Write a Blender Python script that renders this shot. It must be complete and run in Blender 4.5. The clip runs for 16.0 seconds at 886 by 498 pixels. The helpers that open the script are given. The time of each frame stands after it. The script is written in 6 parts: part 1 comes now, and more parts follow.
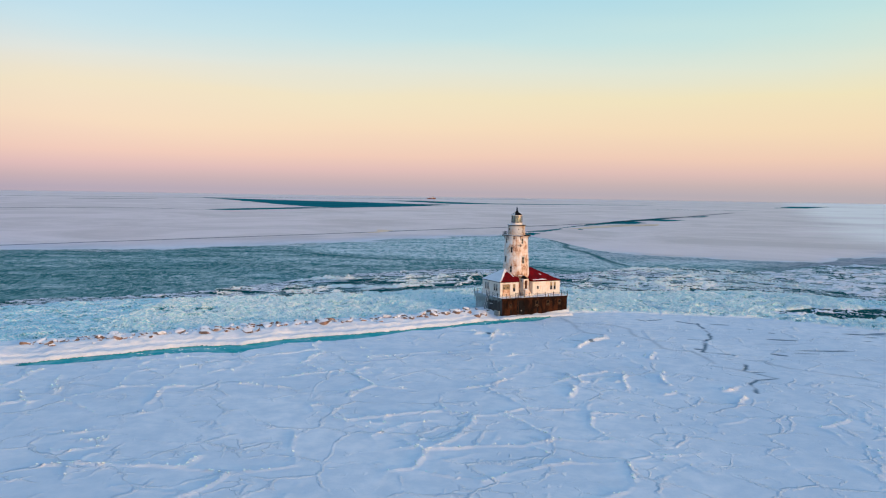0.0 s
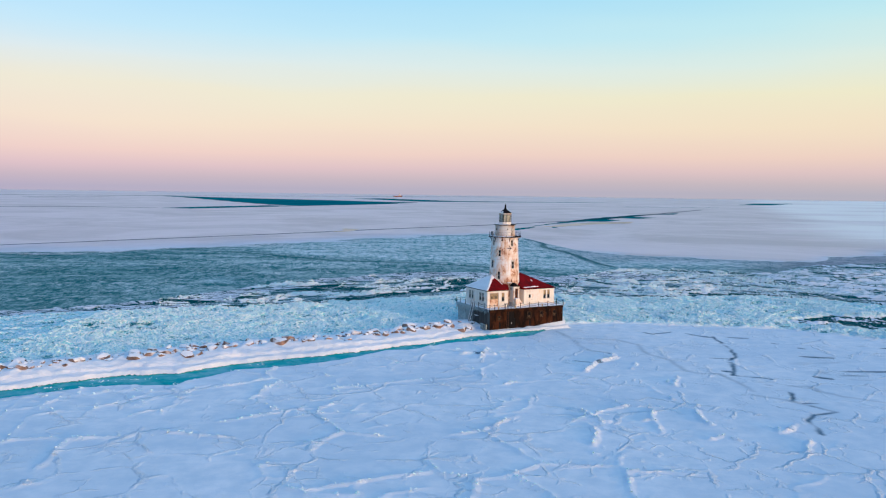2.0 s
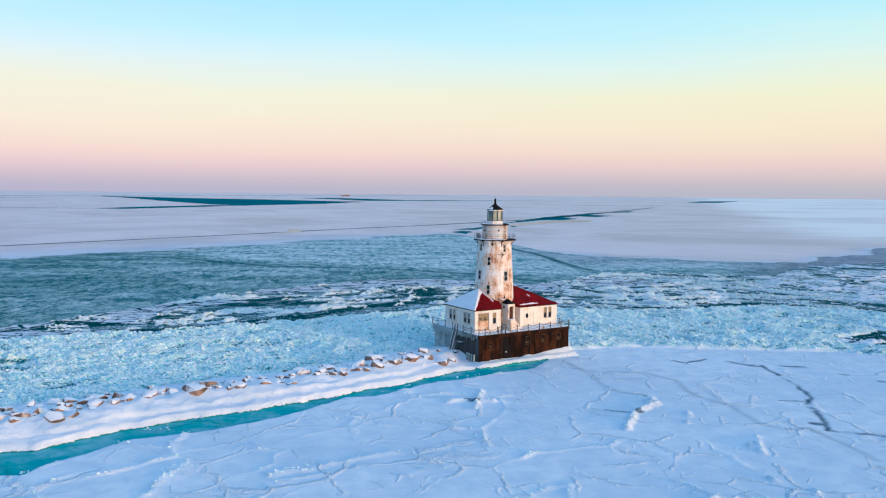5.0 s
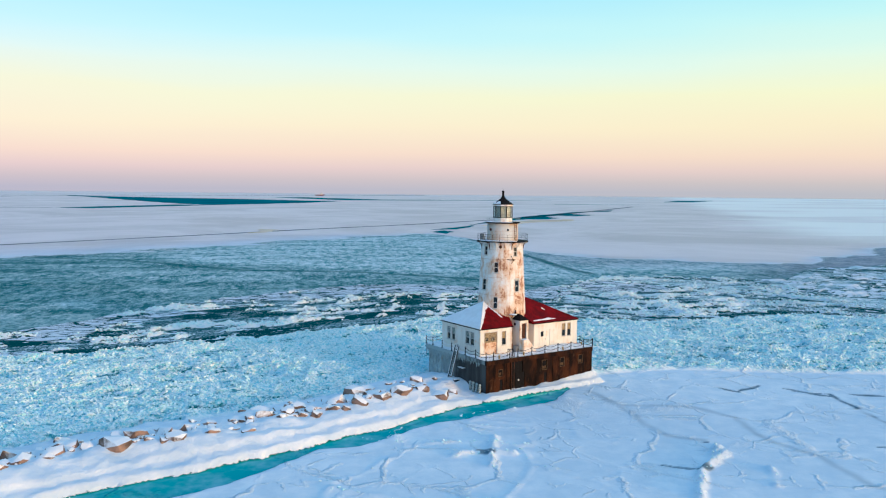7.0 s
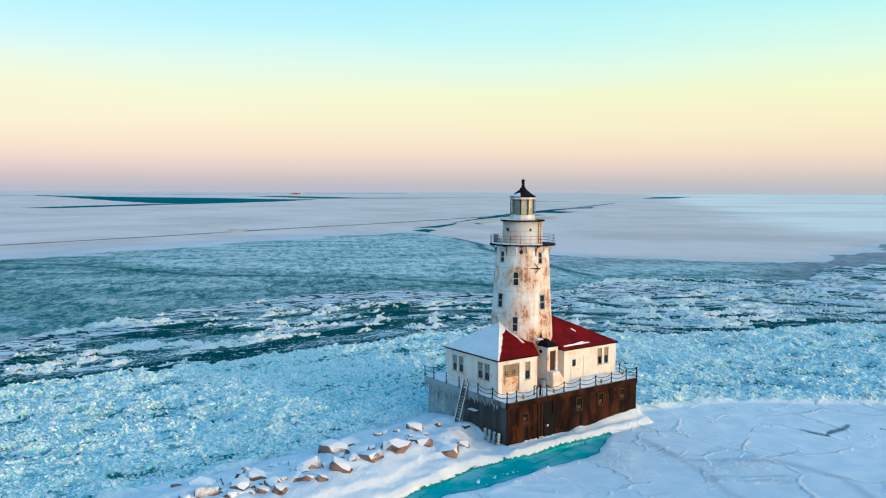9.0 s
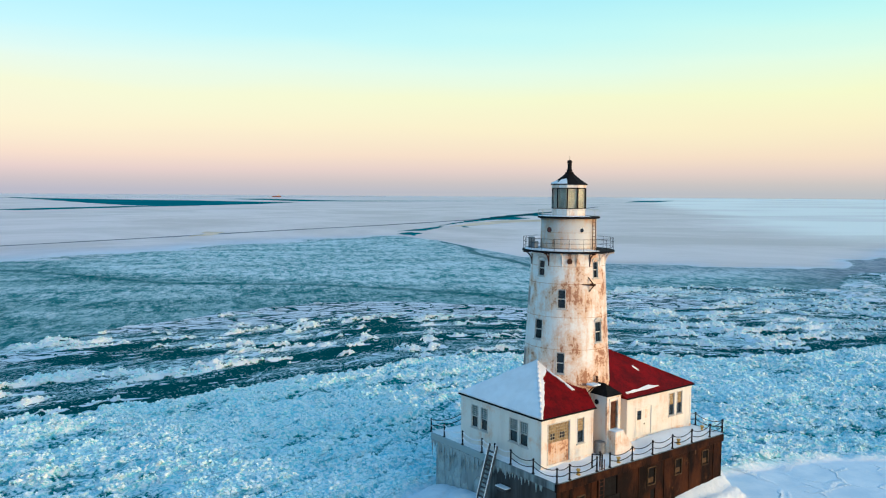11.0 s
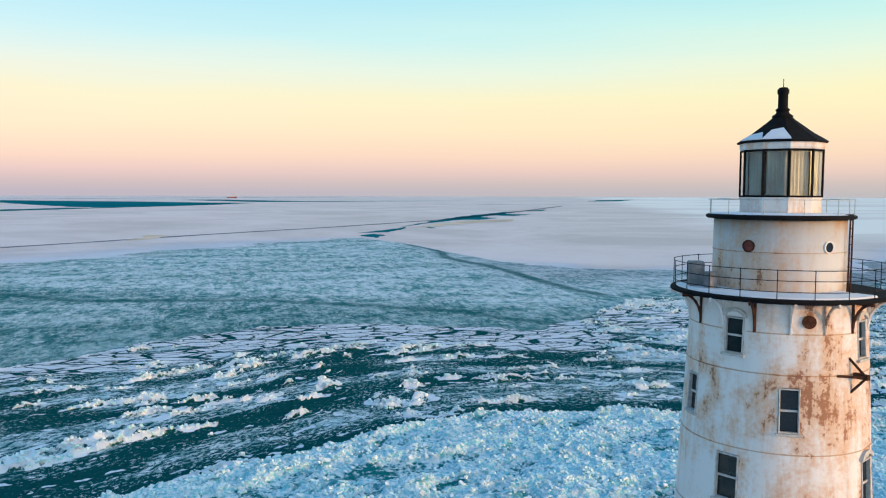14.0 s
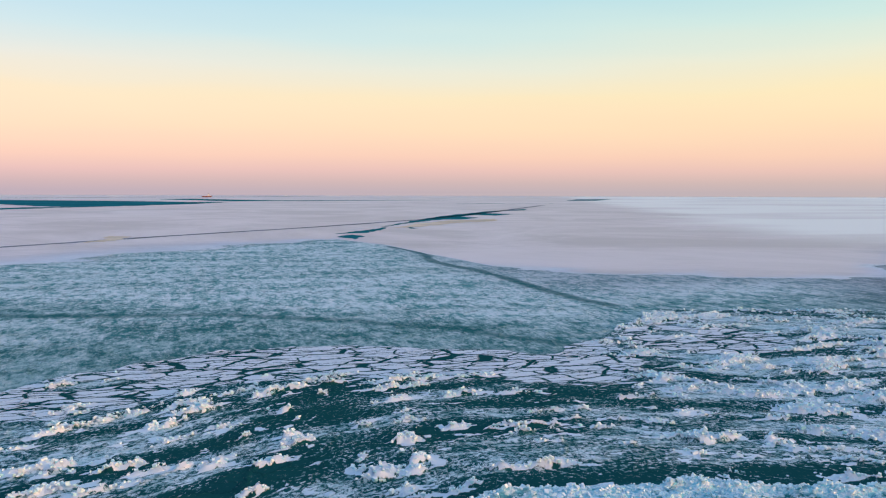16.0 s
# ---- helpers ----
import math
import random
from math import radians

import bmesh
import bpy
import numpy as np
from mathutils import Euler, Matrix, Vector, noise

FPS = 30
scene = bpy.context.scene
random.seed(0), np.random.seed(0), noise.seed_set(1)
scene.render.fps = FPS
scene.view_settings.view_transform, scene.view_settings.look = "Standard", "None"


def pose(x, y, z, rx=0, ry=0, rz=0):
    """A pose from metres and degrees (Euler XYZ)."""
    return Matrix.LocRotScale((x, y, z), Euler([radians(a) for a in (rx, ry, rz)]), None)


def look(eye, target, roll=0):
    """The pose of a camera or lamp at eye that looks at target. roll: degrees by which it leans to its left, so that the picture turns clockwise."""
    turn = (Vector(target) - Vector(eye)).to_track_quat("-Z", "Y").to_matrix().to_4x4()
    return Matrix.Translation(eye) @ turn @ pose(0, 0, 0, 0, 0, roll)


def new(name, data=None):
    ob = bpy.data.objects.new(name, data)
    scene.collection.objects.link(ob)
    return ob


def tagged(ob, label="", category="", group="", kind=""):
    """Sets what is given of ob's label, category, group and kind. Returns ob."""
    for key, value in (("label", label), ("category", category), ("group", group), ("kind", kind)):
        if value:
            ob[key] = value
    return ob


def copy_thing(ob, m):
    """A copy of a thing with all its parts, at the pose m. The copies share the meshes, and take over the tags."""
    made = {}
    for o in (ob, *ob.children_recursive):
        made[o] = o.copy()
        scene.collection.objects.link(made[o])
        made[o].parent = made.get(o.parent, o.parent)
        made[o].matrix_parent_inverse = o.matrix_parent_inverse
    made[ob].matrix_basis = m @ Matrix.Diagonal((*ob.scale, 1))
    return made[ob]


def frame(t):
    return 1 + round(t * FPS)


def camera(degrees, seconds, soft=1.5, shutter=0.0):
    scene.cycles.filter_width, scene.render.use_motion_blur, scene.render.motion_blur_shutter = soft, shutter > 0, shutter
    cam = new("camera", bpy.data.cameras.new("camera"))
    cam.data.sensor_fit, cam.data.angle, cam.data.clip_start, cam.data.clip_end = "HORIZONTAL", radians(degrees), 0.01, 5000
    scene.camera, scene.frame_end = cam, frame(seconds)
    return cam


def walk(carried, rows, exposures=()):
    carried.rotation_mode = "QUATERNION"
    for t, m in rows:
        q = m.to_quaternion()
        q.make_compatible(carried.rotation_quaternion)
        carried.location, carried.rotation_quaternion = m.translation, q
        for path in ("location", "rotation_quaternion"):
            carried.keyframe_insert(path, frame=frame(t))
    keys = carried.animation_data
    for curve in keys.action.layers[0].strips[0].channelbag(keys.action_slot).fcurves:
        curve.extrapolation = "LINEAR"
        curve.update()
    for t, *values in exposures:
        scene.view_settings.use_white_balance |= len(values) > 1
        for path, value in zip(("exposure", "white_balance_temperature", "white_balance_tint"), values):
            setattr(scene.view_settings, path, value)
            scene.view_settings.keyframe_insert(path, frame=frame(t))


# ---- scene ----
cam = camera(58.8, 16.0, soft=1.15)
PATH = [
    (0, (0.41, 3.81, 31.44), (0.59, 103.54, 24.23), 0.90),
    (0.5, (-0.25, 10.56, 31.34), (0.92, 110.29, 24.05), 0.80),
    (1, (-0.89, 17.36, 31.17), (1.36, 117.07, 23.84), 0.75),
    (1.5, (-1.52, 24.23, 30.96), (1.85, 123.90, 23.58), 0.73),
    (2, (-2.13, 31.14, 30.72), (2.36, 130.76, 23.30), 0.79),
    (2.5, (-2.70, 38.03, 30.47), (2.90, 137.60, 23.02), 0.78),
    (3, (-3.22, 44.85, 30.24), (3.48, 144.35, 22.80), 0.71),
    (3.5, (-3.71, 51.56, 30.03), (4.15, 150.98, 22.58), 0.64),
    (4, (-4.13, 58.19, 29.82), (4.82, 157.51, 22.34), 0.57),
    (6.5, (-4.89, 91.17, 27.91), (8.79, 189.96, 20.55), 0.66),
    (7, (-4.83, 97.59, 27.69), (9.42, 196.30, 20.27), 0.60),
    (7.5, (-4.73, 103.98, 27.45), (10.14, 202.59, 20.01), 0.55),
    (8, (-4.56, 110.39, 27.22), (11.07, 208.87, 19.71), 0.49),
    (8.5, (-4.31, 116.83, 26.93), (12.02, 215.19, 19.36), 0.43),
    (9, (-4.05, 123.24, 26.69), (13.03, 221.47, 19.03), 0.26),
    (11.5, (-1.82, 154.70, 24.80), (18.23, 252.42, 17.71), 0.44),
    (12, (-1.26, 160.85, 24.63), (19.65, 258.38, 17.55), 0.36),
    (12.5, (-0.66, 166.89, 24.46), (21.22, 264.21, 17.35), 0.31),
    (13, (-0.05, 172.81, 24.29), (22.72, 269.93, 17.20), 0.27),
    (13.5, (0.58, 178.65, 24.13), (24.18, 275.57, 17.02), 0.23),
    (14, (1.30, 184.43, 23.98), (25.70, 281.14, 16.84), 0.19),
    (14.5, (2.09, 190.12, 23.85), (27.24, 286.64, 16.69), 0.18),
    (15, (2.87, 195.92, 23.71), (28.71, 292.26, 16.55), 0.18),
    (15.5, (3.65, 201.75, 23.59), (30.18, 297.90, 16.43), 0.20),
    (16, (4.46, 207.58, 23.52), (31.61, 303.55, 16.31), 0.21),
]
EXPOSURES = [
    (0.0, -0.24, 6900, 12), (2.0, -0.17, 6150, 10), (4.0, -0.1, 5850, 8), (7.0, 0.0, 6150, 0), (9.0, 0.0, 6200, -5),
    (12.5, 0.02, 6350, -5), (13.5, 0.0, 6550, 0), (14.5, -0.04, 6950, 10), (16.0, -0.13, 7200, 18),
]
walk(cam, [(t, look(eye, target, roll)) for t, eye, target, roll in PATH], EXPOSURES)

# ---- sky and sun ----
SUN_AZ = radians(-46.0)      # counter-clockwise from +x
SUN_EL = radians(5.0)


def srgb(r, g, b, a=1.0):
    return (*[((c / 255 + 0.055) / 1.055) ** 2.4 if c > 10 else c / 255 / 12.92 for c in (r, g, b)], a)


def make_world():
    world = bpy.data.worlds.new("winter_evening_sky")
    scene.world = world
    world.use_nodes = True
    nt = world.node_tree
    nt.nodes.clear()
    out = nt.nodes.new("ShaderNodeOutputWorld")
    coord = nt.nodes.new("ShaderNodeTexCoord")
    sep = nt.nodes.new("ShaderNodeSeparateXYZ")
    nt.links.new(coord.outputs["Generated"], sep.inputs[0])
    # thin high haze makes the bands of the twilight arch slightly uneven
    mp = nt.nodes.new("ShaderNodeMapping")
    mp.inputs["Scale"].default_value = (1.2, 1.2, 9.0)
    nt.links.new(coord.outputs["Generated"], mp.inputs[0])
    nz = nt.nodes.new("ShaderNodeTexNoise")
    nz.inputs["Scale"].default_value = 1.6
    nz.inputs["Detail"].default_value = 3.0
    nt.links.new(mp.outputs[0], nz.inputs["Vector"])
    amp = nt.nodes.new("ShaderNodeMath")
    amp.operation = "MULTIPLY_ADD"
    amp.inputs[1].default_value = 0.05
    amp.inputs[2].default_value = -0.025
    nt.links.new(nz.outputs["Fac"], amp.inputs[0])
    damp = nt.nodes.new("ShaderNodeMapRange")
    damp.inputs["From Min"].default_value = 0.0
    damp.inputs["From Max"].default_value = 0.12
    nt.links.new(sep.outputs["Z"], damp.inputs["Value"])
    wob = nt.nodes.new("ShaderNodeMath")
    wob.operation = "MULTIPLY"
    nt.links.new(amp.outputs[0], wob.inputs[0])
    nt.links.new(damp.outputs[0], wob.inputs[1])
    el = nt.nodes.new("ShaderNodeMath")
    nt.links.new(sep.outputs["Z"], el.inputs[0])
    nt.links.new(wob.outputs[0], el.inputs[1])
    ramp = nt.nodes.new("ShaderNodeValToRGB")
    stops = [
        (0.0, srgb(186, 184, 204)), (0.012, srgb(200, 188, 202)), (0.026, srgb(223, 196, 205)), (0.045, srgb(240, 208, 202)), (0.08, srgb(247, 225, 201)),
        (0.115, srgb(244, 235, 204)), (0.15, srgb(226, 239, 231)), (0.19, srgb(198, 237, 245)), (0.235, srgb(172, 228, 250)),
        (0.34, srgb(134, 206, 250)), (0.6, srgb(122, 188, 246)), (1.0, srgb(116, 177, 240)),
    ]
    cr = ramp.color_ramp
    while len(cr.elements) < len(stops):
        cr.elements.new(0.5)
    for e, (p, c) in zip(cr.elements, stops):
        e.position, e.color = p, c
    nt.links.new(el.outputs[0], ramp.inputs[0])
    bg = nt.nodes.new("ShaderNodeBackground")
    # pinker towards the north-west, yellower towards the east
    east = nt.nodes.new("ShaderNodeMapRange")
    east.inputs["From Min"].default_value, east.inputs["From Max"].default_value = -0.5, 0.7
    nt.links.new(sep.outputs["X"], east.inputs["Value"])
    tone = nt.nodes.new("ShaderNodeMix")
    tone.data_type = "RGBA"
    tone.inputs[6].default_value, tone.inputs[7].default_value = (0.93, 0.87, 0.96, 1), (1.0, 0.99, 0.9, 1)
    nt.links.new(east.outputs[0], tone.inputs[0])
    tinted = nt.nodes.new("ShaderNodeMix")
    tinted.data_type, tinted.blend_type = "RGBA", "MULTIPLY"
    tinted.inputs[0].default_value = 1.0
    nt.links.new(ramp.outputs[0], tinted.inputs[6])
    nt.links.new(tone.outputs[2], tinted.inputs[7])
    # dimmer in the west, away from the low sun
    west = nt.nodes.new("ShaderNodeMapRange")
    west.interpolation_type = "SMOOTHSTEP"
    west.inputs["From Min"].default_value, west.inputs["From Max"].default_value = -1.0, -0.4
    west.inputs["To Min"].default_value, west.inputs["To Max"].default_value = 0.5, 1.0
    nt.links.new(sep.outputs["X"], west.inputs["Value"])
    nt.links.new(west.outputs[0], bg.inputs["Strength"])
    nt.links.new(tinted.outputs[2], bg.inputs[0])
    # daylight scattering of the low sun, under the twilight colours
    sky = nt.nodes.new("ShaderNodeTexSky")
    sky.sky_type = "NISHITA"
    sky.sun_disc = False
    sky.sun_elevation = SUN_EL
    sky.sun_rotation = math.pi / 2 - SUN_AZ
    bg2 = nt.nodes.new("ShaderNodeBackground")
    bg2.inputs["Strength"].default_value = 0.05
    nt.links.new(sky.outputs[0], bg2.inputs[0])
    # wide glow of the haze round the sun
    aim = nt.nodes.new("ShaderNodeVectorMath")
    aim.operation = "DOT_PRODUCT"
    aim.inputs[1].default_value = (math.cos(SUN_AZ) * math.cos(SUN_EL), math.sin(SUN_AZ) * math.cos(SUN_EL), math.sin(SUN_EL))
    nt.links.new(coord.outputs["Generated"], aim.inputs[0])
    glow = nt.nodes.new("ShaderNodeMapRange")
    glow.interpolation_type = "SMOOTHSTEP"
    glow.inputs["From Min"].default_value, glow.inputs["From Max"].default_value = 0.62, 1.0
    glow.inputs["To Max"].default_value = 1.7
    nt.links.new(aim.outputs["Value"], glow.inputs["Value"])
    bg3 = nt.nodes.new("ShaderNodeBackground")
    bg3.inputs[0].default_value = (1.0, 0.62, 0.3, 1)
    nt.links.new(glow.outputs[0], bg3.inputs["Strength"])
    add, more = nt.nodes.new("ShaderNodeAddShader"), nt.nodes.new("ShaderNodeAddShader")
    nt.links.new(bg.outputs[0], add.inputs[0])
    nt.links.new(bg2.outputs[0], add.inputs[1])
    nt.links.new(add.outputs[0], more.inputs[0])
    nt.links.new(bg3.outputs[0], more.inputs[1])
    nt.links.new(more.outputs[0], out.inputs["Surface"])


make_world()
sun_data = bpy.data.lights.new("sun", "SUN")
sun_data.energy = 2.5
sun_data.angle = radians(4.0)
sun_data.color = (1.0, 0.52, 0.22)
sun = new("sun", sun_data)
sun.matrix_world = look((0, 0, 60), Vector((0, 0, 60)) - Vector((math.cos(SUN_AZ) * math.cos(SUN_EL), math.sin(SUN_AZ) * math.cos(SUN_EL), math.sin(SUN_EL))))


# ---- materials ----
def material(name):
    m = bpy.data.materials.new(name)
    m.use_nodes = True
    nt = m.node_tree
    return m, nt, nt.nodes["Principled BSDF"]


def node(nt, kind, **inputs):
    n = nt.nodes.new(kind)
    for k, v in inputs.items():
        n.inputs[k.replace("_", " ")].default_value = v
    return n


def mixer(nt, fac, a, b, mode="MIX"):
    n = nt.nodes.new("ShaderNodeMix")
    n.data_type, n.blend_type = "RGBA", mode
    for sock, v in ((n.inputs[0], fac), (n.inputs[6], a), (n.inputs[7], b)):
        if isinstance(v, bpy.types.NodeSocket):
            nt.links.new(v, sock)
        else:
            sock.default_value = v
    return n.outputs[2]


def calc(nt, op, a, b=0.0, c=0.0, clamp=False):
    n = nt.nodes.new("ShaderNodeMath")
    n.operation, n.use_clamp = op, clamp
    for sock, v in zip(n.inputs, (a, b, c)):
        if isinstance(v, bpy.types.NodeSocket):
            nt.links.new(v, sock)
        else:
            sock.default_value = v
    return n.outputs[0]


def step(nt, value, lo, hi):
    n = nt.nodes.new("ShaderNodeMapRange")
    n.interpolation_type = "SMOOTHSTEP"
    n.inputs["From Min"].default_value, n.inputs["From Max"].default_value = lo, hi
    nt.links.new(value, n.inputs["Value"])
    return n.outputs[0]


def coords(nt, scale=(1, 1, 1), rot=(0, 0, 0), space="Object"):
    c = nt.nodes.new("ShaderNodeTexCoord")
    mp = nt.nodes.new("ShaderNodeMapping")
    mp.inputs["Scale"].default_value = scale
    mp.inputs["Rotation"].default_value = rot
    nt.links.new(c.outputs[space], mp.inputs[0])
    return mp.outputs[0]


def noise_tex(nt, vec, scale, detail=4.0, rough=0.55, distort=0.0):
    n = node(nt, "ShaderNodeTexNoise", Scale=scale, Detail=detail, Roughness=rough, Distortion=distort)
    nt.links.new(vec, n.inputs["Vector"])
    return n.outputs["Fac"]


def voronoi(nt, vec, scale, feature="F1", rand=1.0, out="Distance"):
    n = nt.nodes.new("ShaderNodeTexVoronoi")
    n.feature = feature
    n.inputs["Scale"].default_value = scale
    n.inputs["Randomness"].default_value = rand
    nt.links.new(vec, n.inputs["Vector"])
    return n.outputs[out]


def attr(nt, name, out="Fac"):
    n = nt.nodes.new("ShaderNodeAttribute")
    n.attribute_name = name
    return n.outputs[out]


def bump(nt, bsdf, height, strength=0.4, distance=0.05):
    b = node(nt, "ShaderNodeBump", Strength=strength, Distance=distance)
    nt.links.new(height, b.inputs["Height"])
    nt.links.new(b.outputs[0], bsdf.inputs["Normal"])


def plain(name, colour, rough=0.6, metal=0.0, vary=0.25, scale=3.0, spec=0.5):
    """Paint or metal with grain and blotches at two scales."""
    m, nt, p = material(name)
    v = coords(nt)
    big, fine = noise_tex(nt, v, scale, 4), noise_tex(nt, v, scale * 9, 3)
    k = calc(nt, "ADD", calc(nt, "MULTIPLY", big, 0.7), calc(nt, "MULTIPLY", fine, 0.3))
    dark = (*[c * (1 - vary) for c in colour[:3]], 1)
    light = (*[min(1, c * (1 + vary)) for c in colour[:3]], 1)
    nt.links.new(mixer(nt, step(nt, k, 0.3, 0.7), dark, light), p.inputs["Base Color"])
    p.inputs["Roughness"].default_value, p.inputs["Metallic"].default_value = rough, metal
    p.inputs["Specular IOR Level"].default_value = spec
    bump(nt, p, fine, 0.25, 0.02)
    return m


def painted_steel(name, white=(0.8, 0.78, 0.74), rust_lo=0.56, rust_hi=0.72, sunny=0.0):
    """White marine paint over riveted plate: rust runs, bare patches, grime. sunny: more rust on the weather side of a tower."""
    m, nt, p = material(name)
    v = coords(nt)
    run = coords(nt, (2.2, 2.2, 0.22))
    blot = noise_tex(nt, v, 0.55, 6, 0.62, 0.4)
    runs = noise_tex(nt, run, 1.0, 5, 0.65, 0.3)
    fine = noise_tex(nt, v, 7.0, 5, 0.7)
    k = calc(nt, "ADD", calc(nt, "MULTIPLY", blot, 0.5), calc(nt, "ADD", calc(nt, "MULTIPLY", runs, 0.3), calc(nt, "MULTIPLY", fine, 0.2)))
    if sunny:
        sep = nt.nodes.new("ShaderNodeSeparateXYZ")
        nt.links.new(coords(nt), sep.inputs[0])
        # weather side of the tower, and the courses most worn by spray
        side = step(nt, calc(nt, "ADD", calc(nt, "MULTIPLY", sep.outputs["X"], -0.35), calc(nt, "MULTIPLY", sep.outputs["Y"], -0.95)), 0.6, 3.0)
        low = step(nt, calc(nt, "ABSOLUTE", calc(nt, "SUBTRACT", sep.outputs["Z"], 7.2)), 5.5, 0.5)
        k = calc(nt, "ADD", k, calc(nt, "MULTIPLY", calc(nt, "MULTIPLY", side, calc(nt, "ADD", calc(nt, "MULTIPLY", low, 0.7), 0.3)), sunny))
    stain = step(nt, k, rust_lo - 0.04, rust_hi)
    bare = step(nt, calc(nt, "ADD", k, calc(nt, "MULTIPLY", calc(nt, "SUBTRACT", noise_tex(nt, v, 3.2, 6, 0.75), 0.5), 0.22)), rust_hi - 0.03, rust_hi + 0.015)
    grime = step(nt, noise_tex(nt, run, 0.7, 4), 0.45, 0.75)
    c = mixer(nt, calc(nt, "MULTIPLY", grime, 0.3), (*white, 1), (0.5, 0.47, 0.42, 1))
    c = mixer(nt, calc(nt, "MULTIPLY", stain, 0.75), c, (0.62, 0.33, 0.14, 1))
    c = mixer(nt, calc(nt, "MULTIPLY", bare, 0.85), c, (0.27, 0.09, 0.035, 1))
    nt.links.new(c, p.inputs["Base Color"])
    p.inputs["Roughness"].default_value = 0.55
    bump(nt, p, calc(nt, "ADD", fine, calc(nt, "MULTIPLY", bare, -0.6)), 0.35, 0.03)
    return m


M = {}
M["tower"] = painted_steel("weathered_white_steel", (0.78, 0.78, 0.76), 0.5, 0.61, 0.14)
M["drum"] = painted_steel("streaked_white_steel", (0.6, 0.61, 0.6), 0.46, 0.6)
M["wall"] = painted_steel("white_house_paint", (0.74, 0.72, 0.66), 0.53, 0.69)
M["rusty_panel"] = painted_steel("peeling_white_paint", (0.8, 0.77, 0.72), 0.47, 0.6)
M["rusted_panel"] = painted_steel("rust_eaten_white_paint", (0.66, 0.6, 0.54), 0.4, 0.52)
M["rust"] = plain("rusted_iron", (0.07, 0.028, 0.016), 0.85, 0.0, 0.6, 4, 0.2)
M["black"] = plain("black_paint", (0.008, 0.0075, 0.008), 0.85, 0.0, 0.4, 3, 0.12)
M["iron"] = plain("dark_railing_iron", (0.016, 0.015, 0.016), 0.8, 0.0, 0.4, 5, 0.2)
M["bars"] = plain("weathered_bars", (0.36, 0.3, 0.2), 0.8, 0.0, 0.4, 5, 0.2)
M["frame"] = plain("window_frame_paint", (0.5, 0.49, 0.46), 0.6, 0.0, 0.25, 6)
M["grey"] = plain("grey_metal_box", (0.2, 0.21, 0.22), 0.6, 0.3, 0.3, 4)
M["ochre"] = plain("ochre_bollard_paint", (0.4, 0.25, 0.05), 0.6, 0.0, 0.4, 5)
M["board"] = plain("tan_window_board", (0.3, 0.21, 0.1), 0.8, 0.0, 0.35, 5)
M["blind"] = plain("pale_green_glazing", (0.075, 0.125, 0.12), 0.35, 0.0, 0.35, 2)
M["curtain"] = plain("lantern_curtain", (0.4, 0.41, 0.38), 0.8, 0.0, 0.25, 1.2)
M["timber"] = plain("frosted_timber", (0.09, 0.09, 0.09), 0.8, 0.0, 0.5, 4)
M["signal_red"] = plain("red_port_cover", (0.16, 0.03, 0.02), 0.6, 0.0, 0.4, 5)


def red_roof():
    m, nt, p = material("red_roof_paint")
    v = coords(nt)
    k = calc(nt, "ADD", calc(nt, "MULTIPLY", noise_tex(nt, v, 0.8, 5, 0.6), 0.6), calc(nt, "MULTIPLY", noise_tex(nt, coords(nt, (6, 1.2, 6)), 1.5, 4), 0.4))
    c = mixer(nt, step(nt, k, 0.35, 0.66), (0.06, 0.0008, 0.002, 1), (0.19, 0.0014, 0.004, 1))
    worn = step(nt, noise_tex(nt, v, 4.5, 6, 0.75), 0.68, 0.76)
    c = mixer(nt, calc(nt, "MULTIPLY", worn, 0.35), c, (0.4, 0.12, 0.1, 1))
    nt.links.new(c, p.inputs["Base Color"])
    p.inputs["Roughness"].default_value = 0.7
    p.inputs["Specular IOR Level"].default_value = 0.1
    bump(nt, p, k, 0.3, 0.04)
    return m


def pier_steel():
    """Old sheet steel of the pier: brown, with rust runs and dark wet streaks."""
    m, nt, p = material("brown_pier_steel")
    run = coords(nt, (0.8, 0.8, 0.28))
    v = coords(nt)
    k = noise_tex(nt, run, 1.0, 6, 0.65, 0.2)
    c = mixer(nt, step(nt, k, 0.36, 0.66), (0.005, 0.0024, 0.0016, 1), (0.05, 0.016, 0.006, 1))
    c = mixer(nt, calc(nt, "MULTIPLY", step(nt, noise_tex(nt, v, 1.1, 6, 0.7), 0.58, 0.72), 0.6), c, (0.12, 0.05, 0.02, 1))
    c = mixer(nt, calc(nt, "MULTIPLY", step(nt, noise_tex(nt, run, 2.3, 5, 0.65), 0.62, 0.72), 0.35), c, (0.17, 0.1, 0.06, 1))
    c = mixer(nt, calc(nt, "MULTIPLY", step(nt, noise_tex(nt, coords(nt, (0.5, 0.5, 0.3)), 0.6, 5, 0.6), 0.5, 0.62), 0.75), c, (0.007, 0.004, 0.003, 1))
    nt.links.new(c, p.inputs["Base Color"])
    p.inputs["Roughness"].default_value = 0.85
    p.inputs["Specular IOR Level"].default_value = 0.12
    bump(nt, p, noise_tex(nt, v, 6, 5, 0.7), 0.4, 0.05)
    return m


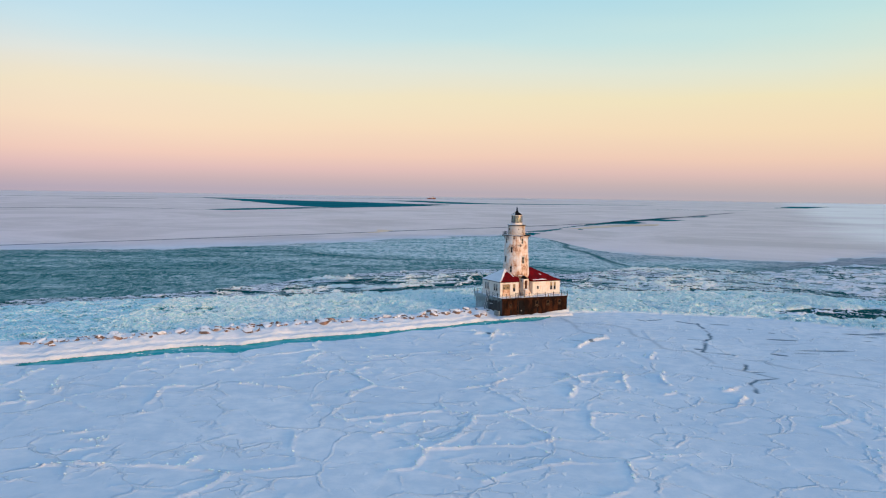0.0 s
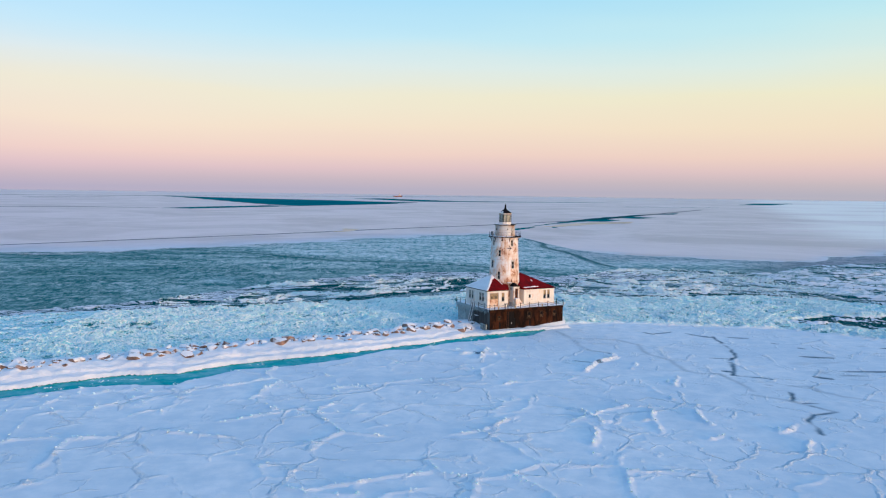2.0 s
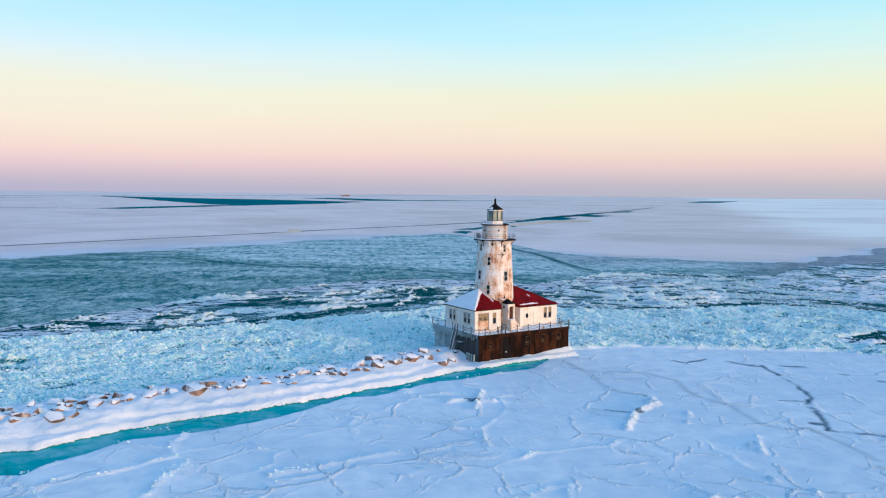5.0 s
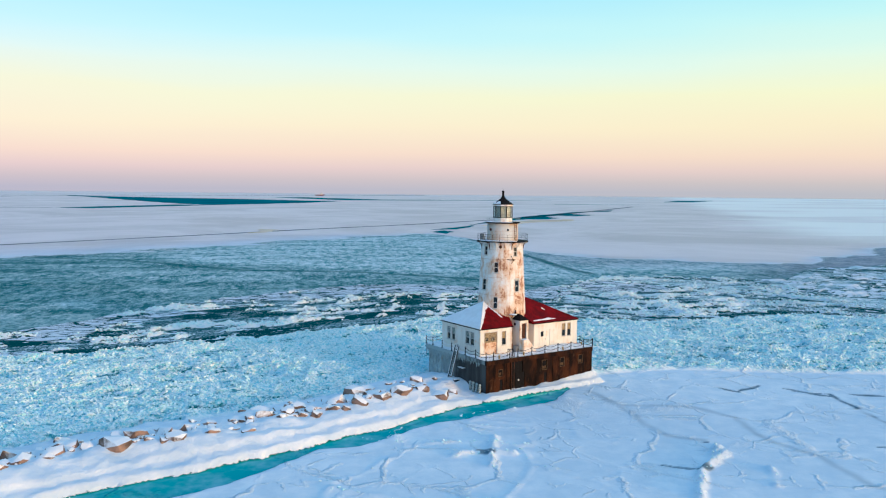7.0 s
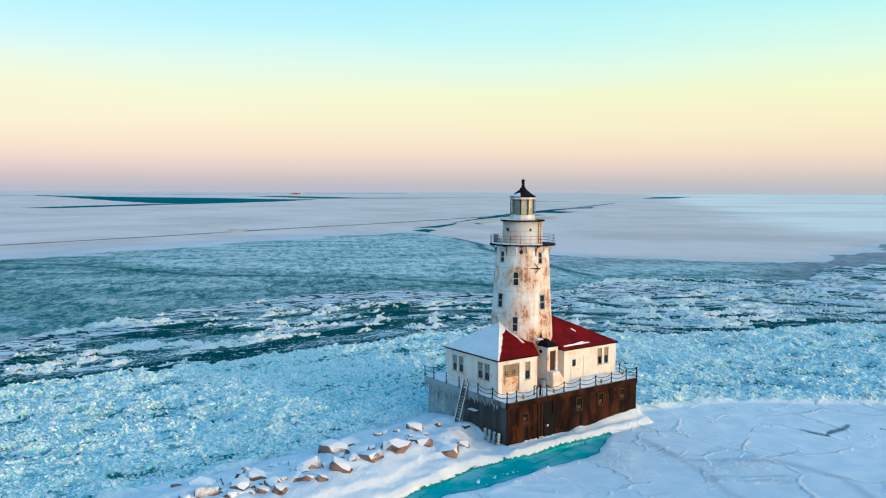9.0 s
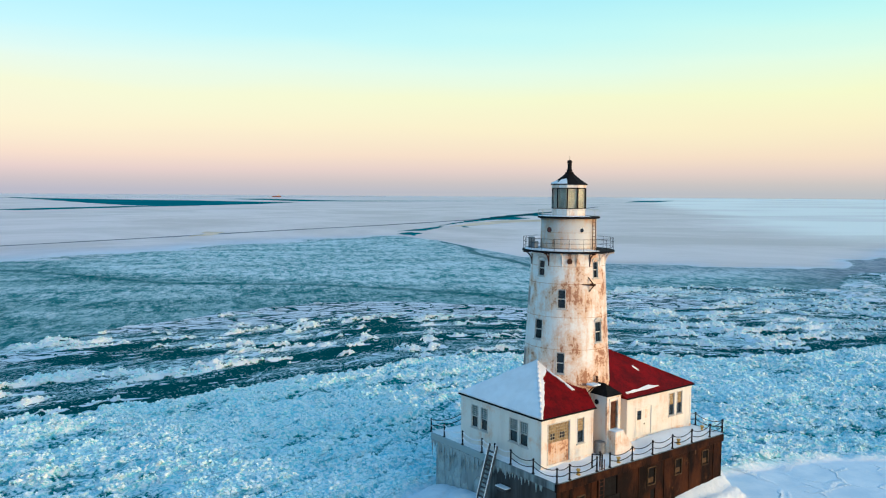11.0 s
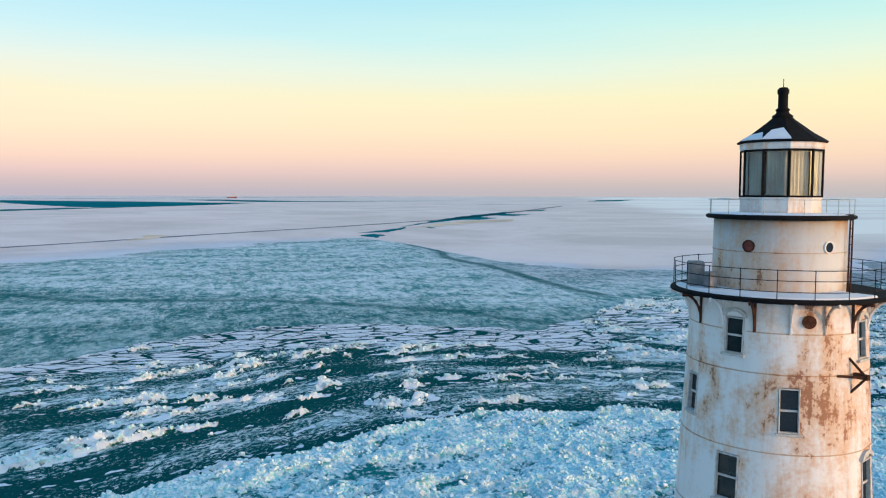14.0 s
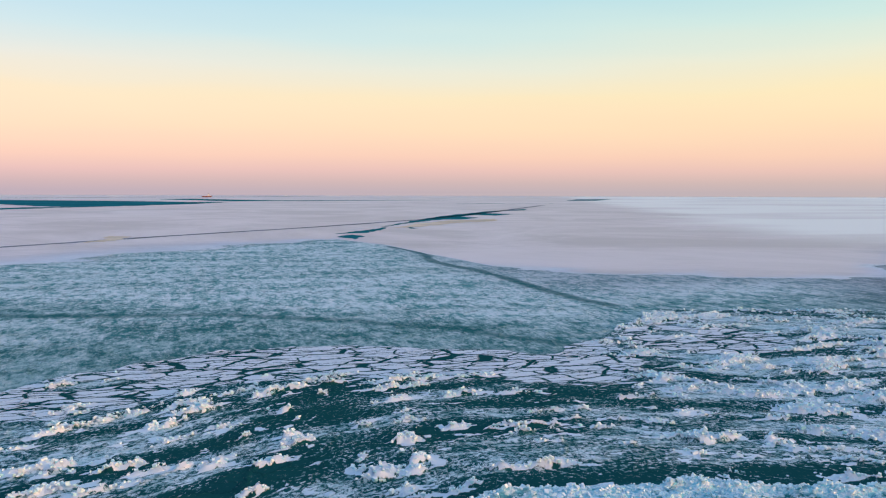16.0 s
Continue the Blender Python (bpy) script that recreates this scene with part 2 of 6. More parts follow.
def pier_concrete():
    m, nt, p = material("pier_grey_concrete")
    v = coords(nt)
    run = coords(nt, (1.2, 1.2, 0.16))
    c = mixer(nt, step(nt, noise_tex(nt, run, 0.9, 5, 0.6), 0.35, 0.68), (0.01, 0.014, 0.016, 1), (0.05, 0.062, 0.068, 1))
    sep = nt.nodes.new("ShaderNodeSeparateXYZ")
    nt.links.new(v, sep.inputs[0])
    # spray froze on the windward end and under the coping
    glaze = calc(nt, "ADD", calc(nt, "MULTIPLY", step(nt, sep.outputs["Y"], 5.5, 9.5), 0.42), calc(nt, "MULTIPLY", step(nt, sep.outputs["Z"], 3.9, 4.7), 0.3))
    ice = step(nt, calc(nt, "ADD", glaze, calc(nt, "ADD", calc(nt, "MULTIPLY", noise_tex(nt, coords(nt, (2, 2, 0.1)), 1.0, 4), 0.6), calc(nt, "MULTIPLY", noise_tex(nt, v, 0.4, 3), 0.4))), 0.62, 1.0)
    c = mixer(nt, calc(nt, "MULTIPLY", ice, 0.85), c, (0.32, 0.42, 0.44, 1))
    nt.links.new(c, p.inputs["Base Color"])
    p.inputs["Roughness"].default_value = 0.7
    bump(nt, p, noise_tex(nt, v, 5, 5, 0.7), 0.35, 0.04)
    return m


def snow(name="packed_snow", tint=(0.84, 0.86, 0.88)):
    m, nt, p = material(name)
    v = coords(nt)
    k = noise_tex(nt, v, 0.9, 6, 0.6)
    nt.links.new(mixer(nt, step(nt, k, 0.3, 0.7), (*[c * 0.9 for c in tint], 1), (*tint, 1)), p.inputs["Base Color"])
    p.inputs["Roughness"].default_value = 0.65
    p.inputs["Specular IOR Level"].default_value = 0.3
    bump(nt, p, calc(nt, "ADD", k, calc(nt, "MULTIPLY", noise_tex(nt, v, 9, 4), 0.3)), 0.35, 0.06)
    return m


def rock():
    m, nt, p = material("breakwater_stone")
    v = coords(nt)
    k = noise_tex(nt, v, 1.4, 6, 0.65)
    c = mixer(nt, step(nt, k, 0.3, 0.7), (0.05, 0.036, 0.03, 1), (0.33, 0.21, 0.155, 1))
    geo = nt.nodes.new("ShaderNodeNewGeometry")
    sep = nt.nodes.new("ShaderNodeSeparateXYZ")
    nt.links.new(geo.outputs["Normal"], sep.inputs[0])
    cap = step(nt, calc(nt, "ADD", sep.outputs["Z"], calc(nt, "MULTIPLY", noise_tex(nt, v, 1.6, 6, 0.7), 0.7)), 0.72, 0.98)
    c = mixer(nt, cap, c, (0.82, 0.84, 0.86, 1))
    nt.links.new(c, p.inputs["Base Color"])
    p.inputs["Roughness"].default_value = 0.8
    bump(nt, p, noise_tex(nt, v, 5, 5, 0.7), 0.5, 0.08)
    return m


def ice_chunk():
    """Broken ice: snow-dusted on top, bare and blue-green on its flanks."""
    m, nt, p = material("broken_lake_ice")
    v = coords(nt)
    geo = nt.nodes.new("ShaderNodeNewGeometry")
    sep = nt.nodes.new("ShaderNodeSeparateXYZ")
    nt.links.new(geo.outputs["Normal"], sep.inputs[0])
    bare = mixer(nt, geo.outputs["Random Per Island"], (0.3, 0.66, 0.72, 1), (0.82, 0.89, 0.9, 1))
    dust = step(nt, calc(nt, "ADD", sep.outputs["Z"], calc(nt, "MULTIPLY", noise_tex(nt, v, 1.6, 5, 0.7), 0.8)), 0.5, 1.0)
    c = mixer(nt, dust, bare, mixer(nt, step(nt, noise_tex(nt, v, 0.16, 4), 0.36, 0.6), (0.62, 0.85, 0.89, 1), (0.88, 0.925, 0.93, 1)))
    nt.links.new(c, p.inputs["Base Color"])
    p.inputs["Roughness"].default_value = 0.75
    p.inputs["Specular IOR Level"].default_value = 0.1
    bump(nt, p, noise_tex(nt, v, 6, 4), 0.4, 0.06)
    return m


def glass(name, tint, rough=0.06):
    """Window glass over a dark room: it mirrors the sky and shows little else."""
    m, nt, p = material(name)
    v = coords(nt)
    nt.links.new(mixer(nt, step(nt, noise_tex(nt, v, 1.3, 3), 0.35, 0.7), (*[c * 0.6 for c in tint], 1), (*tint, 1)), p.inputs["Base Color"])
    p.inputs["Roughness"].default_value = rough
    p.inputs["Specular IOR Level"].default_value = 0.5
    return m


def clear_glass():
    m, nt, p = material("lantern_glass")
    p.inputs["Base Color"].default_value = (0.82, 0.88, 0.86, 1)
    p.inputs["Roughness"].default_value = 0.04
    p.inputs["IOR"].default_value = 1.2
    p.inputs["Transmission Weight"].default_value = 1.0
    return m


M["roof"], M["pier"], M["concrete"], M["snow"], M["rock"], M["chunk"] = red_roof(), pier_steel(), pier_concrete(), snow(), rock(), ice_chunk()
M["glass"] = glass("dark_window_glass", (0.015, 0.02, 0.023))
M["lantern_glass"] = clear_glass()
M["icicle"] = plain("grey_icicle_ice", (0.3, 0.38, 0.39), 0.25, 0.0, 0.25, 2)


def lake_material():
    """Snow-covered ice, rubble, skim ice, plates and open water, told apart by the zones stored on the sheet."""
    m, nt, p = material("frozen_lake_surface")
    v = coords(nt)
    white, thin, teal, plate, rough_ice, pale, bright, veil, drifted, slush = (attr(nt, n) for n in ("white", "thin", "teal", "plate", "rubble", "pale", "bright", "veil", "drifted", "slush"))
    lane, crack, mauve = (attr(nt, n) for n in ("lane", "crack", "mauve"))
    sep = nt.nodes.new("ShaderNodeSeparateXYZ")
    nt.links.new(v, sep.inputs[0])

    def in_lanes(sx, sy):
        """Places measured along and across the drift."""
        n = nt.nodes.new("ShaderNodeCombineXYZ")
        nt.links.new(calc(nt, "MULTIPLY", sep.outputs["X"], sx), n.inputs[0])
        nt.links.new(calc(nt, "MULTIPLY", lane, sy), n.inputs[1])
        return n.outputs[0]

    n_big = noise_tex(nt, v, 0.03, 5, 0.6)
    n_mid = noise_tex(nt, v, 0.35, 6, 0.62)
    n_fine = noise_tex(nt, v, 2.2, 5, 0.65)

    def warped(scale, amount, rough_scale, turn=0.0, stretch=1.0):
        nn = node(nt, "ShaderNodeTexNoise", Scale=rough_scale, Detail=5.0, Roughness=0.62)
        nt.links.new(v, nn.inputs["Vector"])
        mul = nt.nodes.new("ShaderNodeVectorMath")
        mul.operation = "MULTIPLY_ADD"
        mul.inputs[1].default_value = (amount, amount, 0)
        nt.links.new(nn.outputs["Color"], mul.inputs[0])
        nt.links.new(v, mul.inputs[2])
        mp = nt.nodes.new("ShaderNodeMapping")
        mp.inputs["Scale"].default_value = (scale, scale * stretch, 0)
        mp.inputs["Rotation"].default_value = (0, 0, radians(turn))
        nt.links.new(mul.outputs[0], mp.inputs[0])
        return mp.outputs[0]

    # open water
    water = mixer(nt, calc(nt, "MULTIPLY", teal, 1.0, clamp=True), (0.001, 0.008, 0.008, 1), (0.025, 0.385, 0.385, 1))
    water = mixer(nt, calc(nt, "MULTIPLY", step(nt, teal, 0.7, 0.95), step(nt, noise_tex(nt, v, 0.22, 5, 0.6), 0.4, 0.68)), water, (0.2, 0.5, 0.53, 1))
    # loose brash between the floes
    bits = noise_tex(nt, in_lanes(0.85, 1.2), 1.0, 8, 0.8, 0.3)
    wider = noise_tex(nt, in_lanes(0.13, 0.42), 1.0, 5, 0.62, 0.4)
    loose = calc(nt, "ADD", calc(nt, "ADD", calc(nt, "MULTIPLY", bits, 0.78), calc(nt, "MULTIPLY", wider, 0.4)), slush)
    water = mixer(nt, calc(nt, "MULTIPLY", step(nt, loose, 0.73, 0.84), 0.6), water, (0.02, 0.12, 0.122, 1))
    grit = step(nt, loose, 0.84, 0.89)
    water = mixer(nt, calc(nt, "MULTIPLY", grit, 0.95), water, mixer(nt, step(nt, n_fine, 0.36, 0.62), (0.26, 0.46, 0.48, 1), (0.84, 0.87, 0.88, 1)))
    fleck = step(nt, calc(nt, "ADD", noise_tex(nt, in_lanes(1.9, 2.0), 1.0, 5, 0.74), calc(nt, "MULTIPLY", slush, 0.42)), 0.6, 0.655)
    water = mixer(nt, calc(nt, "MULTIPLY", calc(nt, "MULTIPLY", fleck, step(nt, slush, 0.03, 0.1)), 0.8), water, mixer(nt, step(nt, n_mid, 0.4, 0.6), (0.28, 0.47, 0.48, 1), (0.78, 0.84, 0.85, 1)))
    # skim ice: grey, mottled like set porridge, with finger-rafted streaks and frost flowers
    streak = noise_tex(nt, coords(nt, (0.035, 0.05, 1), (0, 0, radians(-4))), 1.0, 9, 0.76, 0.3)
    grain = noise_tex(nt, coords(nt, (0.3, 0.12, 1), (0, 0, radians(4))), 1.0, 8, 0.74, 0.0)
    speck = noise_tex(nt, coords(nt, (1.1, 0.5, 1), (0, 0, radians(-8))), 1.0, 6, 0.8, 0.0)
    grain = calc(nt, "ADD", calc(nt, "MULTIPLY", grain, 0.45), calc(nt, "MULTIPLY", speck, 0.55))
    mottle = calc(nt, "ADD", calc(nt, "MULTIPLY", streak, 0.3), calc(nt, "MULTIPLY", grain, 0.7))
    skim = mixer(nt, step(nt, mottle, 0.45, 0.55), (0.014, 0.12, 0.118, 1), (0.15, 0.32, 0.312, 1))
    frost = mixer(nt, step(nt, mottle, 0.44, 0.55), (0.09, 0.3, 0.295, 1), (0.68, 0.78, 0.775, 1))
    skim = mixer(nt, veil, skim, frost)
    skim = mixer(nt, calc(nt, "MULTIPLY", step(nt, grain, 0.53, 0.58), calc(nt, "MULTIPLY_ADD", veil, 0.75, 0.2)), skim, (0.7, 0.71, 0.72, 1))
    frond = noise_tex(nt, coords(nt, (0.42, 0.2, 1), (0, 0, radians(-7))), 1.0, 7, 0.78, 0.2)
    skim = mixer(nt, calc(nt, "MULTIPLY", step(nt, frond, 0.53, 0.59), calc(nt, "MULTIPLY_ADD", veil, 0.75, 0.06)), skim, (0.76, 0.79, 0.79, 1))
    skim = mixer(nt, calc(nt, "MULTIPLY", step(nt, frond, 0.46, 0.4), 0.55), skim, (0.02, 0.11, 0.112, 1))
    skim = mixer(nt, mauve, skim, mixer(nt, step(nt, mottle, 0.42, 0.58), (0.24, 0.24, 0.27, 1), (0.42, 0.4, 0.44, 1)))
    c = mixer(nt, thin, water, skim)
    # snow-covered ice
    snowy = mixer(nt, step(nt, n_mid, 0.3, 0.72), (0.66, 0.74, 0.8, 1), (0.85, 0.87, 0.89, 1))
    snowy = mixer(nt, calc(nt, "MULTIPLY", step(nt, n_big, 0.4, 0.62), 0.45), snowy, (0.55, 0.66, 0.75, 1))
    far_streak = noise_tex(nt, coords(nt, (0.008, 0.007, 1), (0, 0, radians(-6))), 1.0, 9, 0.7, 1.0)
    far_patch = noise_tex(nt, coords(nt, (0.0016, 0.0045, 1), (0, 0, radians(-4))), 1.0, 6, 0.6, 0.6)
    # pink mirrored from the low sky is put into the far ice's base colour
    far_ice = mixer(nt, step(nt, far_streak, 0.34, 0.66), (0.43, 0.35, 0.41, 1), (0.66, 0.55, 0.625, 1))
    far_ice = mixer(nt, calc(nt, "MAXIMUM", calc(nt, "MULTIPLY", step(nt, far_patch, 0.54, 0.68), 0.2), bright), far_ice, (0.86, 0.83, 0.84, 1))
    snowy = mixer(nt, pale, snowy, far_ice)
    brash = mixer(nt, step(nt, n_fine, 0.4, 0.62), (0.26, 0.68, 0.76, 1), (0.86, 0.93, 0.94, 1))
    hollow = noise_tex(nt, in_lanes(0.3, 0.75), 1.0, 6, 0.68, 0.4)
    brash = mixer(nt, calc(nt, "MULTIPLY", step(nt, hollow, 0.47, 0.36), 0.85), brash, (0.03, 0.28, 0.33, 1))
    snowy = mixer(nt, rough_ice, snowy, brash)
    ragged = calc(nt, "ADD", white, calc(nt, "MULTIPLY", calc(nt, "SUBTRACT", calc(nt, "ADD", calc(nt, "MULTIPLY", n_mid, 0.4), calc(nt, "MULTIPLY", n_fine, 0.6)), 0.5), 1.5))
    cover = step(nt, ragged, 0.42, 0.56)
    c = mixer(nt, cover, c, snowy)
    # plates: thin white sheets parted by dark cracks
    gap = voronoi(nt, warped(0.085, 3.2, 0.22, -14, 3.0), 1.0, "DISTANCE_TO_EDGE")
    gap2 = voronoi(nt, warped(0.2, 2.6, 0.34, -14, 2.6), 1.0, "DISTANCE_TO_EDGE")
    parted = calc(nt, "MULTIPLY", step(nt, gap, 0.03, 0.05), calc(nt, "MAXIMUM", step(nt, gap2, 0.03, 0.05), step(nt, noise_tex(nt, v, 0.12, 3), 0.56, 0.64)))
    on_plate = calc(nt, "MULTIPLY", parted, step(nt, calc(nt, "ADD", plate, calc(nt, "MULTIPLY", calc(nt, "SUBTRACT", n_mid, 0.5), 0.9)), 0.42, 0.5))
    c = mixer(nt, on_plate, c, (0.74, 0.76, 0.8, 1))
    # cracks that opened and froze over again, darker than the snow beside them
    c = mixer(nt, calc(nt, "MULTIPLY", crack, calc(nt, "MULTIPLY_ADD", n_mid, 0.9, 0.5), clamp=True), c, (0.07, 0.14, 0.19, 1))
    nt.links.new(c, p.inputs["Base Color"])
    hard = calc(nt, "MAXIMUM", cover, on_plate)
    glazed = calc(nt, "MULTIPLY", pale, cover)
    nt.links.new(calc(nt, "SUBTRACT", calc(nt, "MULTIPLY_ADD", hard, 0.3, 0.35), calc(nt, "MULTIPLY", glazed, 0.35)), p.inputs["Roughness"])
    nt.links.new(calc(nt, "MULTIPLY", glazed, 0.1), p.inputs["Specular IOR Level"])
    # thin pressed-up seams on the plain
    flat = calc(nt, "MULTIPLY", calc(nt, "SUBTRACT", 1.0, calc(nt, "ADD", rough_ice, drifted), clamp=True), calc(nt, "SUBTRACT", 1.0, pale, clamp=True))
    live = step(nt, noise_tex(nt, v, 0.09, 4, 0.6), 0.42, 0.58)
    live2 = step(nt, noise_tex(nt, coords(nt, (1, 1, 1), (0, 0, 1.0)), 0.13, 4, 0.6), 0.5, 0.62)
    seam = calc(nt, "MULTIPLY", step(nt, voronoi(nt, warped(0.11, 6.0, 0.14), 1.0, "DISTANCE_TO_EDGE"), 0.045, 0.0), live)
    seam2 = calc(nt, "MULTIPLY", step(nt, voronoi(nt, warped(0.27, 3.0, 0.3), 1.0, "DISTANCE_TO_EDGE"), 0.06, 0.0), live2)
    seams = calc(nt, "MULTIPLY", calc(nt, "MULTIPLY", calc(nt, "MAXIMUM", seam, calc(nt, "MULTIPLY", seam2, 0.6)), flat), calc(nt, "MULTIPLY_ADD", n_fine, 1.2, 0.2))
    h = calc(nt, "MULTIPLY", calc(nt, "ADD", calc(nt, "MULTIPLY", n_mid, 0.6), calc(nt, "MULTIPLY", n_fine, 0.4)), calc(nt, "ADD", calc(nt, "MULTIPLY_ADD", rough_ice, 1.7, 0.16), calc(nt, "MULTIPLY", drifted, 0.5)))
    h = calc(nt, "ADD", h, calc(nt, "MULTIPLY", seams, 0.55))
    bump(nt, p, calc(nt, "ADD", h, calc(nt, "MULTIPLY", hard, 0.25)), 0.75, 0.6)
    return m


M["lake"] = lake_material()


# ---- the frozen lake ----
rng = np.random.default_rng(7)
TABLE = rng.random((4, 256, 256))


def lattice(x, y, k=0):
    """Smooth value noise, 0 to 1."""
    xi, yi = np.floor(x).astype(int), np.floor(y).astype(int)
    fx, fy = x - xi, y - yi
    fx, fy = fx * fx * (3 - 2 * fx), fy * fy * (3 - 2 * fy)
    g = lambda i, j: TABLE[k % 4, (xi + i + 37 * k) % 256, (yi + j + 61 * k) % 256]
    return (g(0, 0) * (1 - fx) + g(1, 0) * fx) * (1 - fy) + (g(0, 1) * (1 - fx) + g(1, 1) * fx) * fy


def fbm(x, y, k=0, octaves=4, gain=0.55):
    total, amp, norm = 0.0, 1.0, 0.0
    for o in range(octaves):
        total = total + amp * lattice(x * 2 ** o + 13.7 * o, y * 2 ** o + 7.3 * o, k + o)
        norm += amp
        amp *= gain
    return total / norm


def cells(x, y, k=0):
    """Distance to the nearest border of irregular cells of size 1, and a number for the cell."""
    xi, yi = np.floor(x).astype(int), np.floor(y).astype(int)
    d1, d2 = np.full(x.shape, 9.0), np.full(x.shape, 9.0)
    ident = np.zeros(x.shape)
    for i in (-1, 0, 1):
        for j in (-1, 0, 1):
            a, b = (xi + i + 19 * k) % 256, (yi + j + 43 * k) % 256
            d = np.hypot(xi + i + TABLE[0, a, b] - x, yi + j + TABLE[1, a, b] - y)
            near = d < d1
            d2 = np.where(near, d1, np.minimum(d2, d))
            ident = np.where(near, TABLE[2, a, b], ident)
            d1 = np.where(near, d, d1)
    return (d2 - d1) * 0.5, ident


def smooth(v, lo, hi):
    t = np.clip((v - lo) / (hi - lo), 0, 1)
    return t * t * (3 - 2 * t)


def line(points):
    xs, ys = zip(*points)
    return lambda x: np.interp(x, xs, ys)


def along(x, y, points):
    """Distance to a chain of points."""
    best = np.full(x.shape, 1e9)
    xs, ys = zip(*points)
    here = (x > min(xs) - 6) & (x < max(xs) + 6) & (y > min(ys) - 6) & (y < max(ys) + 6)
    whole, x, y, best = best, x[here], y[here], best[here]
    for (ax, ay), (bx, by) in zip(points, points[1:]):
        dx, dy = bx - ax, by - ay
        t = np.clip(((x - ax) * dx + (y - ay) * dy) / (dx * dx + dy * dy), 0, 1)
        best = np.minimum(best, np.hypot(x - ax - t * dx, y - ay - t * dy))
    whole[here] = best
    return whole


# shore lines of the zones, as y over x
BANK_FRONT = line([(-400, -70), (-110, 118), (-77, 140), (-50, 158.3), (-44.7, 160.1), (-39.6, 161.3), (-35, 165.5), (-29.3, 169.8), (-24.4, 172.5), (-20, 174.4), (-12, 178.7), (-6, 182.6), (3, 188.6), (9.7, 194), (16, 197.5), (36, 207.6), (37, 209.5)])
BANK_BACK = line([(-400, -40), (-86, 158), (-60, 171), (-37, 184), (-22, 192), (-3, 203), (9, 212.5)])
LEAD_SOUTH = line([(-400, -80), (-80, 137.5), (-67, 141.5), (-51, 151.5), (-46, 153.5), (-38, 153.2), (-36.6, 156.5), (-34, 159.2), (-30.4, 164.4), (-24, 165.6), (-17, 170), (-12, 174), (-6, 180.5), (-2, 181.5), (2.5, 184.6), (7.6, 188.9), (13.5, 191), (17.7, 193.6), (21.9, 195.6), (25.1, 197.5), (28, 202), (40, 215)])
BELT_SOUTH = line([(-400, -40), (-86, 158), (-60, 171), (-37, 184), (-22, 192), (-3, 203), (9, 212.5), (34, 211), (48, 213.5), (63, 210), (85, 206), (105, 189), (150, 158), (300, 40)])
BELT_NORTH = line([(-400, 20), (-160, 180), (-83, 221), (-44, 234), (-12, 246.5), (14, 260.5), (26, 264), (40, 262), (52, 257.5), (70, 254), (100, 262), (140, 240), (260, 200)])
PLATE_NORTH = line([(-400, 60), (-140, 205), (-87, 232), (-69, 248), (-42, 290), (-21, 309), (5, 328), (22, 327), (38, 321), (52, 314), (66, 325), (89, 347), (110, 343), (141, 332), (170, 366), (221, 385), (500, 420)])
SKIM_NORTH = line([(-700, 330), (-170, 409), (-109, 454), (-65, 494), (-30, 540), (7, 573), (60, 600), (76, 540), (88, 445), (119, 415), (158, 394), (186, 390), (281, 474), (600, 640)])
# dark cracks in the plain, short slits (ends and width), and faint refrozen veins
RIFT_LINE = line([(-400, 520), (-130, 430), (-78, 406), (-37, 372), (7, 362), (43, 338), (58, 317), (120, 330), (400, 460)])
CRACKS = [
    [(63.7, 196.3), (62.5, 184.5), (60.3, 175.5), (57.2, 171.4), (55.3, 164.9), (53.4, 160.5), (58.9, 158)], [(56, 154.1), (57.4, 152.9), (59.7, 153.3)], [(58.5, 151.9), (57.3, 147.7), (55.7, 144.5)],
    [(51.6, 128.1), (52.6, 134.3), (55, 136.9), (58.9, 138.4), (57.1, 141.4)],
]
SLITS = [
    (52.6, 164, 54.5, 162.7, 0.9), (54.7, 174.5, 58.1, 173.5, 0.4), (59.6, 198.3, 63.4, 196.3, 0.5), (66.4, 196, 71, 194.3, 0.7), (49.7, 201.2, 51.9, 198.6, 0.5), (51.7, 198.8, 56.8, 202.1, 0.6), (72.7, 175.8, 79.2, 174.9, 1.1),
    (67, 160, 69.7, 157.8, 1.0), (76.3, 184.4, 77.6, 183, 0.7), (73, 189.5, 74.5, 188.2, 0.5), (56.3, 143, 59.1, 142.8, 0.4), (36.1, 178.4, 36.9, 178, 0.35), (41, 218.8, 50.1, 213.3, 0.6), (59.2, 200, 63.6, 194.4, 0.6),
    (28.4, 171.5, 31.8, 170.1, 0.35), (31.4, 169.9, 33.4, 170.6, 0.9), (10.6, 177.5, 12.6, 177.2, 0.7),
]
VEINS = [
    [(32.4, 193.7), (41.3, 192.3), (44.5, 187.1), (44, 177.9), (46.4, 172.6), (46.3, 164.1), (47.9, 161.5), (51.4, 161.4), (52.2, 155.7), (52.1, 149.9)], [(51.1, 147.2), (55.1, 144.5), (57.1, 141.4)],
    [(59.7, 153.3), (62.6, 153.2), (62.9, 149.6), (64.8, 146.9), (75, 139)], [(31, 201.5), (32.6, 192.8), (32.5, 185.2), (33.3, 181), (36.6, 178.8)],
]
